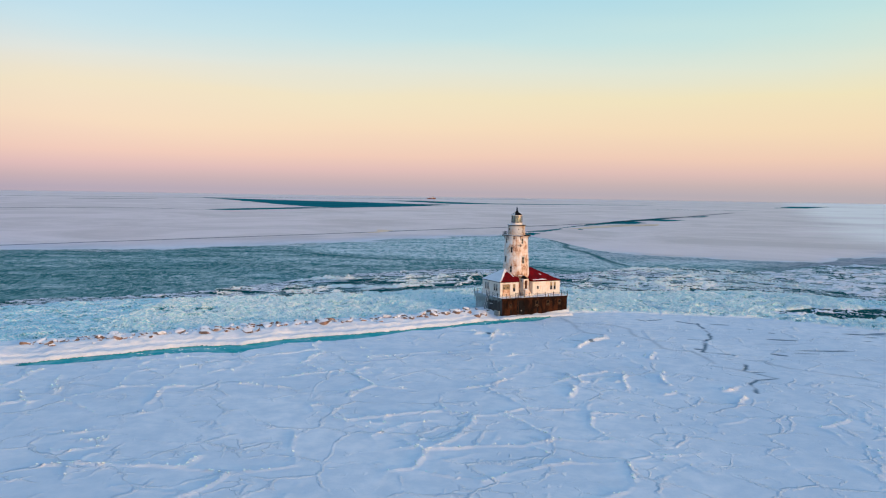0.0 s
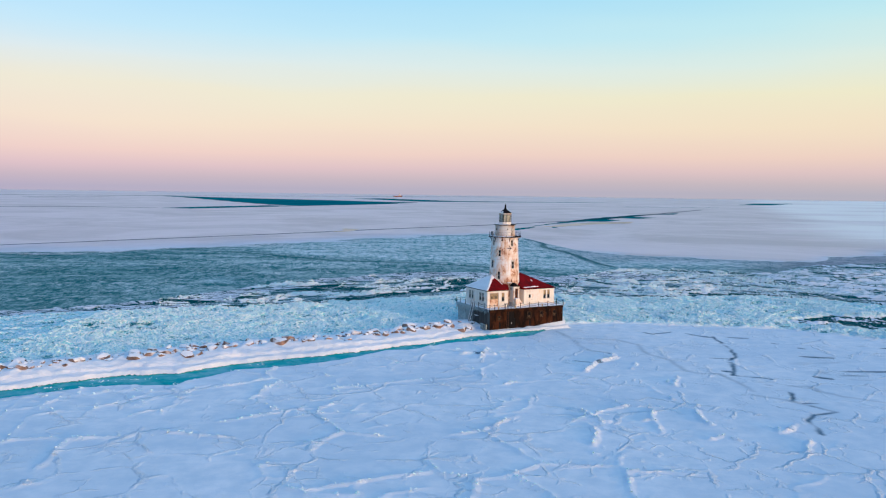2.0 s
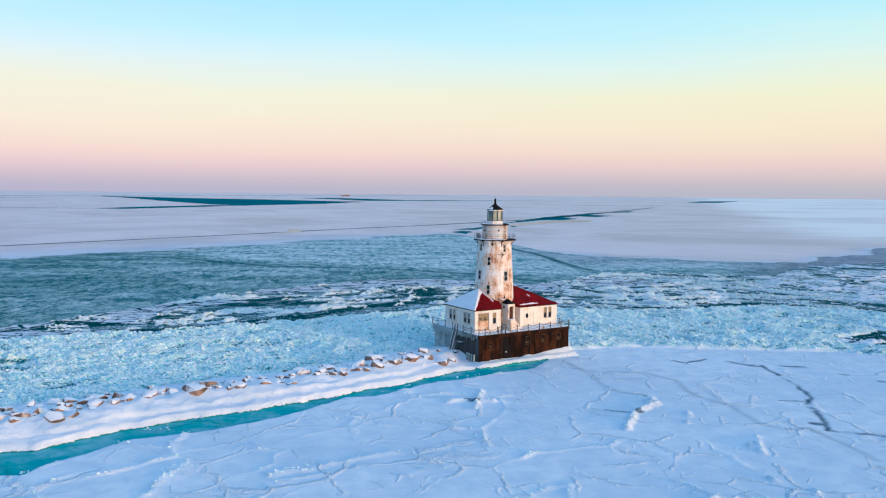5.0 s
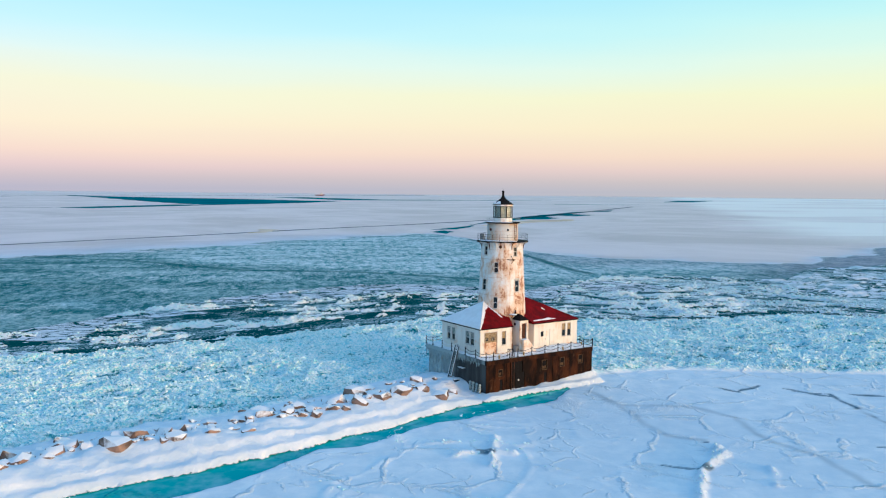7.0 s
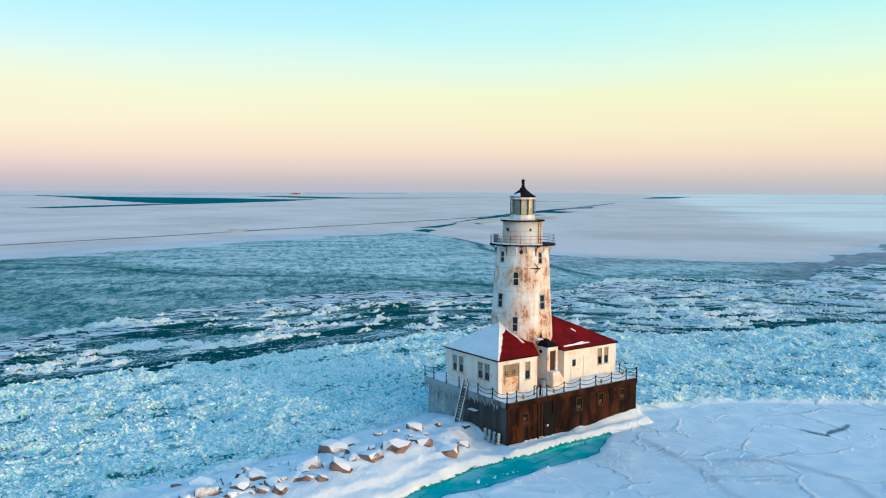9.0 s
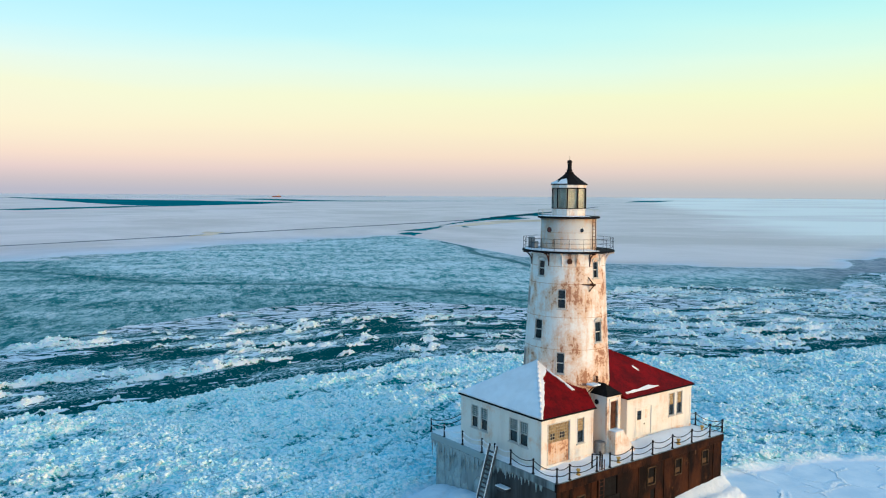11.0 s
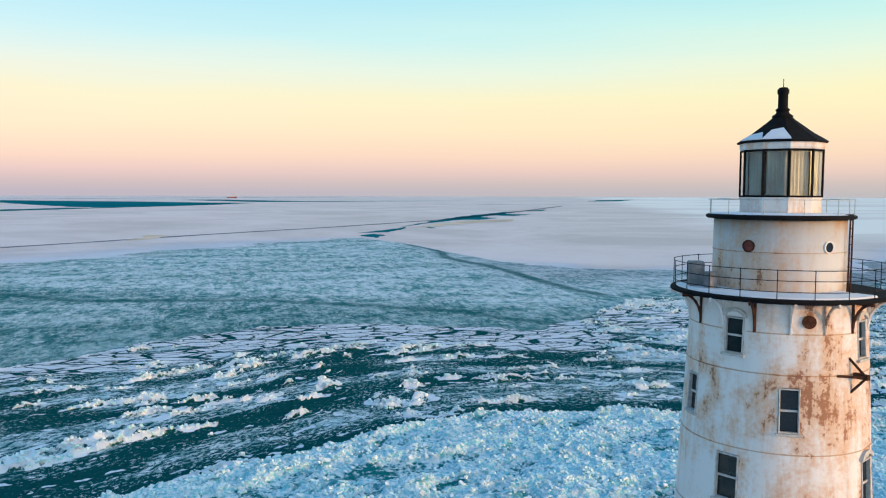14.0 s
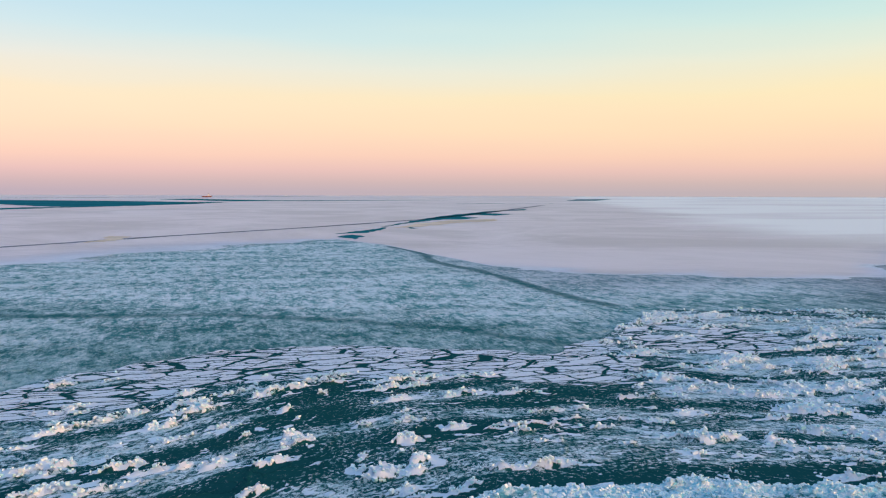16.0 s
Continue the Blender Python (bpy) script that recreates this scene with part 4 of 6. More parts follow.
overlay("stained_ice_2", [(113, 712), (143, 770), (188, 838), (238, 865), (223, 817), (178, 785), (135, 725)], M["ochre_ice"], "rim of ice beside the lead with sunlight painted on in ochre", "ice", ragged=5, z=0.08)


# ---- building helpers ----
BASE = pose(PIER_X, PIER_Y, 0, 0, 0, PIER_TURN)     # u along the front of the pier, v to its back


def thing(name, m, label, category, group=""):
    ob = new(name)
    ob.empty_display_size = 0.5
    ob.matrix_world = m
    return tagged(ob, label, category, group)


def part(name, bm, mat, parent, label="", smooth_faces=False):
    me = bpy.data.meshes.new(name)
    if smooth_faces:
        for f in bm.faces:
            f.smooth = True
    bm.to_mesh(me)
    bm.free()
    me.materials.append(mat)
    ob = new(name, me)
    ob.parent = parent
    if label:
        tagged(ob, label)
    return ob


def box(lo, hi, bevel=0.0, bm=None, m=None):
    bm = bm or bmesh.new()
    mid = [(a + b) / 2 for a, b in zip(lo, hi)]
    size = [max(abs(b - a), 1e-4) for a, b in zip(lo, hi)]
    t = Matrix.Translation(mid) @ Matrix.Diagonal((*size, 1))
    g = bmesh.ops.create_cube(bm, size=1.0, matrix=(m @ t) if m else t)
    if bevel:
        edges = list({e for v in g["verts"] for e in v.link_edges})
        bmesh.ops.bevel(bm, geom=edges, offset=bevel, segments=1, affect="EDGES")
    return bm


def turned(profile, n=48, bm=None, a0=0.0, a1=360.0, cap=True):
    """A body of revolution about z from (radius, height) pairs."""
    bm = bm or bmesh.new()
    full = a1 - a0 >= 359.9
    rings = []
    for r, z in profile:
        if r < 1e-4:
            rings.append([bm.verts.new((0, 0, z))])
        else:
            rings.append([bm.verts.new((r * math.cos(a), r * math.sin(a), z)) for a in (radians(a0 + (a1 - a0) * i / n) for i in range(n if full else n + 1))])
    for A, B in zip(rings, rings[1:]):
        m = max(len(A), len(B))
        for i in range(m if full else m - 1):
            j = (i + 1) % m
            if len(A) == 1:
                bm.faces.new((A[0], B[j], B[i]))
            elif len(B) == 1:
                bm.faces.new((A[i], A[j], B[0]))
            else:
                bm.faces.new((A[i], A[j], B[j], B[i]))
    bmesh.ops.recalc_face_normals(bm, faces=bm.faces[:])
    return bm


def rod(a, b, r, n=6, bm=None):
    bm = bm or bmesh.new()
    a, b = Vector(a), Vector(b)
    d = b - a
    m = Matrix.Translation((a + b) / 2) @ d.to_track_quat("Z", "Y").to_matrix().to_4x4()
    bmesh.ops.create_cone(bm, cap_ends=True, segments=n, radius1=r, radius2=r, depth=d.length, matrix=m)
    return bm


def tube(points, r, n=6):
    bm = bmesh.new()
    for a, b in zip(points, points[1:]):
        rod(a, b, r, n, bm)
    return bm


def prism(outline, depth, m=None, bm=None):
    """A flat outline (x, z) given thickness along y, from y = 0 to y = depth."""
    bm = bm or bmesh.new()
    A = [bm.verts.new((x, 0, z)) for x, z in outline]
    B = [bm.verts.new((x, depth, z)) for x, z in outline]
    bm.faces.new(A)
    bm.faces.new(B[::-1])
    for i in range(len(A)):
        j = (i + 1) % len(A)
        bm.faces.new((A[i], B[i], B[j], A[j]))
    bmesh.ops.recalc_face_normals(bm, faces=bm.faces[:])
    if m:
        bmesh.ops.transform(bm, matrix=m, verts=bm.verts[:])
    return bm


def wall_with_holes(u0, u1, z0, z1, holes, thick, m):
    """A wall in the plane y = 0 (outside towards -y), cut by rectangles (u0, u1, z0, z1)."""
    us = sorted({u0, u1, *[h[0] for h in holes], *[h[1] for h in holes]})
    zs = sorted({z0, z1, *[h[2] for h in holes], *[h[3] for h in holes]})
    bm = bmesh.new()
    for a, b in zip(us, us[1:]):
        for c, d in zip(zs, zs[1:]):
            cu, cz = (a + b) / 2, (c + d) / 2
            if any(h[0] < cu < h[1] and h[2] < cz < h[3] for h in holes):
                continue
            box((a, 0, c), (b, thick, d), 0, bm)
    bmesh.ops.remove_doubles(bm, verts=bm.verts[:], dist=1e-4)
    seen, twin = {}, []
    bm.verts.index_update()
    for f in bm.faces:
        k = tuple(sorted(v.index for v in f.verts))
        if k in seen:
            twin += [f, seen[k]]
        seen[k] = f
    if twin:
        bmesh.ops.delete(bm, geom=list(set(twin)), context="FACES")
    bmesh.ops.transform(bm, matrix=m, verts=bm.verts[:])
    return bm


def window(parent, m, w, h, kind="sash", frame_mat=None, depth=0.14, sill=True, hood=False):
    """A window in its opening; m takes x across, z up, -y outwards, from the middle of its foot."""
    frame_mat = frame_mat or M["frame"]
    t = 0.05
    fr = bmesh.new()
    for lo, hi in (((-w / 2, -0.05, 0), (-w / 2 + t, depth, h)), ((w / 2 - t, -0.05, 0), (w / 2, depth, h)),
                   ((-w / 2 + t, -0.05, h - t), (w / 2 - t, depth, h)), ((-w / 2 + t, -0.05, 0), (w / 2 - t, depth, t))):
        box(lo, hi, 0.012, fr)
    bmesh.ops.transform(fr, matrix=m, verts=fr.verts[:])
    win = part("window", fr, frame_mat, parent)
    x0, x1, mid = -w / 2 + t, w / 2 - t, h * 0.5
    if kind in ("sash", "blind"):
        lower = box((x0, depth - 0.05, t), (x1, depth - 0.03, mid), 0, m=m)
        part("pane", lower, M["glass"], win, "dark glass pane")
        upper = box((x0, depth - 0.08, mid), (x1, depth - 0.06, h - t), 0, m=m)
        part("pane", upper, M["glass"] if kind == "sash" else M["blind"], win, "" if kind == "sash" else "pale screened upper pane")
        rail = box((x0, depth - 0.12, mid - 0.035), (x1, depth - 0.02, mid + 0.035), 0, m=m)
        part("meeting_rail", rail, frame_mat, win)
        if kind == "blind":
            g = bmesh.new()
            for i in range(1, 4):
                x = x0 + (x1 - x0) * i / 4
                box((x - 0.012, depth - 0.1, mid), (x + 0.012, depth - 0.08, h - t), 0, g, m)
            for i in range(1, 5):
                z = mid + (h - t - mid) * i / 5
                box((x0, depth - 0.1, z - 0.012), (x1, depth - 0.08, z + 0.012), 0, g, m)
            part("screen_grid", g, M["frame"], win, "fine pale glazing grid")
    elif kind == "boarded":
        part("board", box((x0, depth - 0.06, mid * 0.95), (x1, depth - 0.03, h - t), 0, m=m), M["board"], win, "tan boarded upper sash")
        part("pane", box((x0, depth - 0.05, t), (x1, depth - 0.03, mid * 0.95), 0, m=m), M["glass"], win)
        g = bmesh.new()
        for i in range(1, 5):
            z = mid * 0.95 + (h - t - mid * 0.95) * i / 5
            box((x0, depth - 0.09, z - 0.02), (x1, depth - 0.06, z + 0.02), 0, g, m)
        part("slat", g, M["bars"], win, "pale slats across the boards")
    if sill:
        part("sill", box((-w / 2 - 0.08, -0.12, -0.09), (w / 2 + 0.08, 0.06, -0.005), 0.015, m=m), frame_mat, win)
    if hood:
        a = bmesh.new()
        n = 8
        outer = [(-(w / 2 + 0.1) * math.cos(math.pi * i / n), h + 0.02 + 0.3 * math.sin(math.pi * i / n)) for i in range(n + 1)]
        inner_ = [(-(w / 2 - 0.02) * math.cos(math.pi * i / n), h + 0.02 + 0.17 * math.sin(math.pi * i / n)) for i in range(n, -1, -1)]
        prism(outer + inner_, 0.16, Matrix.Translation((0, -0.12, 0)), a)
        bmesh.ops.transform(a, matrix=m, verts=a.verts[:])
        part("hood", a, frame_mat, win)
        part("tympanum", prism(inner_, 0.06, m @ Matrix.Translation((0, -0.02, 0))), frame_mat, win)
    return win


# ---- the pier ----
M["brown_frame"] = plain("flaking_tan_paint", (0.075, 0.045, 0.025), 0.8, 0.0, 0.6, 4, 0.15)
DECK, FRONT_L, SIDE_L = 5.1, 20.0, 15.0
FACE = lambda u, v, z, turn: Matrix.Translation((u, v, z)) @ Matrix.Rotation(radians(turn), 4, "Z")


def build_pier():
    pier = thing("lighthouse_pier", BASE, "rectangular rust-brown steel lighthouse pier rising from ice", "pier")
    inset, corner = 0.3, 1.0
    # footprint with cut-off corners
    def plan(d, c):
        a, b, e, f = d, FRONT_L - d, d, SIDE_L - d
        return [(a, e), (b - c, e), (b, e + c), (b, f - c), (b - c, f), (a + c, f), (a, f - c)]
    def slab(d, c, z0, z1):
        bm = bmesh.new()
        lo, hi = [bm.verts.new((x, y, z0)) for x, y in plan(d, c)], [bm.verts.new((x, y, z1)) for x, y in plan(d, c)]
        bm.faces.new(lo[::-1])
        bm.faces.new(hi)
        for i in range(len(lo)):
            j = (i + 1) % len(lo)
            bm.faces.new((lo[i], lo[j], hi[j], hi[i]))
        bmesh.ops.recalc_face_normals(bm, faces=bm.faces[:])
        return bm
    part("core", slab(inset + 0.06, 0.3, -0.4, DECK - 0.5), M["concrete"], pier, "dark grey concrete core")
    cap = slab(0.0, 0.35, DECK - 0.55, DECK)
    bmesh.ops.bevel(cap, geom=[e for e in cap.edges if abs(e.verts[0].co.z - e.verts[1].co.z) < 0.01], offset=0.05, segments=1, affect="EDGES")
    part("coping", cap, M["concrete"], pier, "overhanging coping round the deck")
    band = box((-0.01, -0.04, DECK - 0.6), (FRONT_L - 0.35, 0.2, DECK - 0.02), 0.02)
    part("coping_plate", band, M["pier"], pier, "rusty steel coping plate")
    # sheet steel panels of the sunlit front, leaving out the recess with the ladder
    openings = [(2.35, 3.0, 2.75, 3.6, "w"), (10.1, 10.95, 2.75, 4.05, "w"), (13.5, 14.25, 2.85, 4.05, "w"), (17.05, 17.8, 2.9, 4.05, "w"), (2.62, 3.12, 0.25, 2.25, "s"), (10.5, 11.05, 0.4, 2.3, "s")]
    seams = [0.3, 1.55, 3.75, 4.45, 6.95, 9.0, 12.1, 15.3, 18.6, 19.72]
    for i, (a, b) in enumerate(zip(seams, seams[1:])):
        if i == 3:
            continue
        holes = [h[:4] for h in openings if a < h[0] and h[1] < b]
        part("panel", wall_with_holes(a + 0.012, b - 0.012, -0.3, DECK - 0.5, holes, 0.12, FACE(0, inset - 0.06 + 0.015 * (i % 2), 0, 0)), M["pier"], pier)
        part("rib", box((b - 0.03, inset - 0.1, -0.3), (b + 0.03, inset - 0.02, DECK - 0.5), 0.015), M["pier"], pier)
    part("recess_wall", box((4.44, inset + 0.02, -0.3), (6.96, inset + 0.05, DECK - 0.5)), M["black"], pier, "dark recess in the pier wall")
    part("recess_side", box((4.38, inset - 0.2, -0.3), (4.46, inset + 0.02, DECK - 0.5)), M["pier"], pier)
    part("recess_side", box((6.55, inset - 0.1, 2.92), (6.96, inset + 0.01, DECK - 0.5)), M["pier"], pier)
    part("service_door", box((5.3, inset - 0.06, 0.3), (6.9, inset + 0.015, 2.9), 0.02), M["black"], pier, "black steel service door")
    part("notice", box((5.75, inset - 0.1, 1.75), (5.98, inset - 0.062, 1.95), 0.01), M["frame"], pier, "small white notice")
    for u0, u1, z0, z1, kind in openings:
        if kind == "w":
            fr = bmesh.new()
            for lo, hi in (((u0 - 0.07, z0 - 0.07), (u0, z1 + 0.07)), ((u1, z0 - 0.07), (u1 + 0.07, z1 + 0.07)), ((u0, z1), (u1, z1 + 0.07)), ((u0, z0 - 0.07), (u1, z0))):
                box((lo[0], inset - 0.14, lo[1]), (hi[0], inset + 0.05, hi[1]), 0.015, fr)
            w = part("window", fr, M["brown_frame"], pier, "rusted tan window frame")
            part("pane", box((u0, inset + 0.02, z0), (u1, inset + 0.05, z1)), M["black"], w, "blacked-out pane")
            part("shutter", box((u0 + 0.1, inset - 0.03, z0 + 0.1), (u1 - 0.1, inset + 0.02, z0 + 0.5), 0.01), M["brown_frame"], w, "rusted shutter plate")
        else:
            part("slot", box((u0, inset + 0.03, z0), (u1, inset + 0.05, z1)), M["black"], pier, "dark fender slot")
    lad = thing("wall_ladder", BASE, "rusty iron rung ladder fixed to the pier recess", "ladder")
    for u in (4.5, 4.98):
        part("rail", rod((u, 0.12, 0.5), (u, 0.12, DECK + 0.75), 0.035), M["rust"], lad)
    for i in range(15):
        part("rung", rod((4.5, 0.12, 0.7 + 0.32 * i), (4.98, 0.12, 0.7 + 0.32 * i), 0.022), M["rust"], lad)
    # ice hanging on the shaded side
    r = random.Random(5)
    spikes = []
    for k in range(4):
        bm = bmesh.new()
        bmesh.ops.create_cone(bm, cap_ends=True, segments=5, radius1=0.12, radius2=1.0, depth=1.0, matrix=Matrix.Translation((0, 0, -0.5)))
        for vv in bm.verts:
            vv.co.x += 0.12 * (k - 1.5) * vv.co.z
        me = bpy.data.meshes.new("icicle")
        bm.to_mesh(me)
        bm.free()
        me.materials.append(M["icicle"])
        spikes.append(me)
    v = 1.0
    while v < SIDE_L - 0.4:
        if v > 7.3 or r.random() < 0.45:
            far_ = smooth(np.array(v), 6.5, 10).item()
            ln = (0.25 + 0.5 * r.random()) * (1 + 2.1 * far_ * r.random())
            w = 0.07 + 0.1 * r.random() * (0.5 + far_)
            spike = new("icicle", r.choice(spikes))
            spike.parent = pier
            spike.matrix_local = Matrix.Translation((0.04 + 0.08 * r.random(), v, DECK - 0.5)) @ Matrix.Diagonal((w, w, ln, 1))
        v += 0.08 + 0.12 * r.random()
    for i in range(18):
        v, z = r.uniform(8.4, 14.0), r.uniform(0.5, 3.4)
        crust = bmesh.new()
        bmesh.ops.create_icosphere(crust, subdivisions=2, radius=1.0, matrix=Matrix.Translation((0.36, v, z)) @ Matrix.Diagonal((0.08, r.uniform(0.3, 0.8), r.uniform(0.5, 1.4), 1)))
        part("ice_patch", crust, M["icicle"], pier, "", True)
    # snow on the deck, with drifts
    bm = bmesh.new()
    nu, nv = 80, 60
    grid = {}
    for i in range(nu + 1):
        for j in range(nv + 1):
            u, w = 0.1 + (FRONT_L - 0.35) * i / nu, 0.1 + (SIDE_L - 0.3) * j / nv
            h = 0.05 + 0.16 * noise.fractal(Vector((u * 0.5, w * 0.5, 1.0)), 0.6, 2.0, 3)
            h += 0.35 * math.exp(-((u - 15.5) / 3) ** 2 - ((w - 2.2) / 0.9) ** 2)
            rim = min(u, w, FRONT_L - u, SIDE_L - w)
            grid[i, j] = bm.verts.new((u, w, DECK + max(0.012, min(1, rim / 0.5) * h)))
    for i in range(nu):
        for j in range(nv):
            bm.faces.new((grid[i, j], grid[i + 1, j], grid[i + 1, j + 1], grid[i, j + 1]))
    part("deck_snow", bm, M["snow"], pier, "thin drifted snow on the deck", True)
    return pier


build_pier()


# ---- chain fence, ladder and fittings on the deck ----
def build_fence():
    fence = thing("chain_fence", BASE, "black iron post and chain fence edging the deck", "fence")
    front = [(0.12, 0.12), (1.4, 0.15), (4.2, 0.15), (5.6, 0.15), (8.1, 0.15), (10.5, 0.15), (12.95, 0.15), (15.45, 0.15), (17.9, 0.15), (19.9, 0.3)]
    side = [(0.15, SIDE_L - 0.2), (0.15, 13.0), (0.15, 10.6), (0.15, 8.2), (0.15, 6.7), (0.15, 4.9), (0.15, 2.5), (0.12, 0.12)]
    back = [(19.85, 0.3), (19.85, 2.9), (19.85, 6.0), (19.85, 9.0), (19.85, 12.0), (19.6, SIDE_L - 0.3), (15.5, SIDE_L - 0.15), (11.5, SIDE_L - 0.15), (7.5, SIDE_L - 0.15), (3.6, SIDE_L - 0.15), (0.15, SIDE_L - 0.2)]
    made = set()
    for chain in (front, side, back):
        for u, v in chain:
            if (u, v) in made:
                continue
            made.add((u, v))
            post = turned([(0.0, 0), (0.13, 0), (0.13, 0.05), (0.065, 0.09), (0.058, 1.0), (0.085, 1.03), (0.085, 1.1), (0.0, 1.17)], 8)
            bmesh.ops.translate(post, verts=post.verts[:], vec=(u, v, DECK))
            part("post", post, M["iron"], fence)
        for (a, b), (c, d) in zip(chain, chain[1:]):
            if chain is front and a == 4.2:
                continue
            n = 10
            for top, sag in ((1.02, 0.3), (0.55, 0.26)):
                pts = [(a + (c - a) * i / n, b + (d - b) * i / n, DECK + top - sag * 4 * (i / n) * (1 - i / n) * min(1, math.hypot(c - a, d - b) / 2.6)) for i in range(n + 1)]
                frosty = chain is side and b > 6
                part("chain", tube(pts, 0.045 if frosty else 0.032, 5), M["snow"] if frosty else M["iron"], fence, "frosted chain" if frosty else "")
    return fence


build_fence()


def build_gate_posts():
    gate = thing("ladder_handrail", BASE, "black iron handrail posts at the ladder head", "handrail")
    for u, v in ((4.3, 0.7), (5.15, 0.7), (4.75, 0.15)):
        part("post", rod((u, v, DECK), (u, v, DECK + 1.15), 0.06, 8), M["iron"], gate)
    part("rail", rod((4.3, 0.7, DECK + 1.1), (4.75, 0.15, DECK + 1.1), 0.04), M["iron"], gate)
    part("rail", rod((5.15, 0.7, DECK + 1.1), (4.75, 0.15, DECK + 1.1), 0.04), M["iron"], gate)


build_gate_posts()


def build_stair():
    """The steep frosted ladder that leans on the shaded side."""
    lad = thing("access_ladder", BASE, "steep frosted timber ladder leaning on the pier side", "ladder")
    top, foot = Vector((0.05, 6.75, DECK + 1.0)), Vector((-0.85, 7.5, 0.7))
    for off in (-0.42, 0.42):
        d = Vector((0, off, 0))
        part("stringer", box((-0.1, -0.08, 0), (0.1, 0.08, (top - foot).length), 0.02, m=Matrix.Translation(foot + d) @ (top - foot).to_track_quat("Z", "X").to_matrix().to_4x4()), M["timber"], lad)
        part("snow_edge", rod(foot + d + Vector((-0.1, 0, 0.02)), top + d + Vector((-0.1, 0, 0.02)), 0.045, 6), M["snow"], lad, "snow caked along the stringer")
    for i in range(1, 15):
        c = foot.lerp(top, i / 15.5)
        part("tread", box((c.x - 0.11, c.y - 0.4, c.z - 0.025), (c.x + 0.11, c.y + 0.4, c.z + 0.025), 0.01), M["timber"], lad)
    block = thing("landing_block", BASE, "snow-capped concrete landing block beside the ladder", "concrete block")
    part("block", box((-1.15, 5.5, 0.3), (-0.3, 6.7, 1.6), 0.06), M["concrete"], block)
    part("snow_cap", box((-1.17, 5.48, 1.6), (-0.3, 6.72, 1.74), 0.06), M["snow"], block, "thick snow cap")
    shelf = thing("landing_shelf", BASE, "frosted concrete ledge on the pier side", "ledge")
    part("ledge", box((-0.25, 5.0, 3.0), (0.36, 6.2, 3.2), 0.04), M["concrete"], shelf)
    part("snow_cap", box((-0.25, 5.0, 3.2), (0.3, 6.2, 3.26), 0.02), M["snow"], shelf)


build_stair()


def build_bollard(u, v):
    b = thing("mooring_bollard", BASE @ Matrix.Translation((u, v, DECK + 0.02)), "small ochre mooring bollard on the deck", "bollard", "deck bollards")
    part("column", turned([(0, 0), (0.17, 0), (0.17, 0.04), (0.1, 0.08), (0.09, 0.3), (0.16, 0.34), (0.15, 0.42), (0, 0.44)], 12), M["ochre"], b)
    return b


first = build_bollard(6.9, 0.45)
for u, v in ((14.2, 0.5), (2.6, 0.45), (18.9, 1.6)):
    copy_thing(first, BASE @ Matrix.Translation((u, v, DECK + 0.02)))


def build_fender(v):
    """One of the frosted chain fenders hanging at the foot of the shaded side."""
    f = thing("ice_fender", BASE @ Matrix.Translation((-0.05, v, 0)), "knobbly frosted post standing at the pier foot", "fender post", "frosted fender posts")
    bm = bmesh.new()
    rr = random.Random(int(v * 10))
    for i in range(5):
        bmesh.ops.create_icosphere(bm, subdivisions=1, radius=0.2 + 0.05 * rr.random(), matrix=Matrix.Translation((rr.uniform(-0.05, 0.05), rr.uniform(-0.06, 0.06), 0.45 + 0.3 * i)))
    part("post", bm, M["icicle"], f)


for v in (1.2, 1.9, 2.6, 3.3):
    build_fender(v)


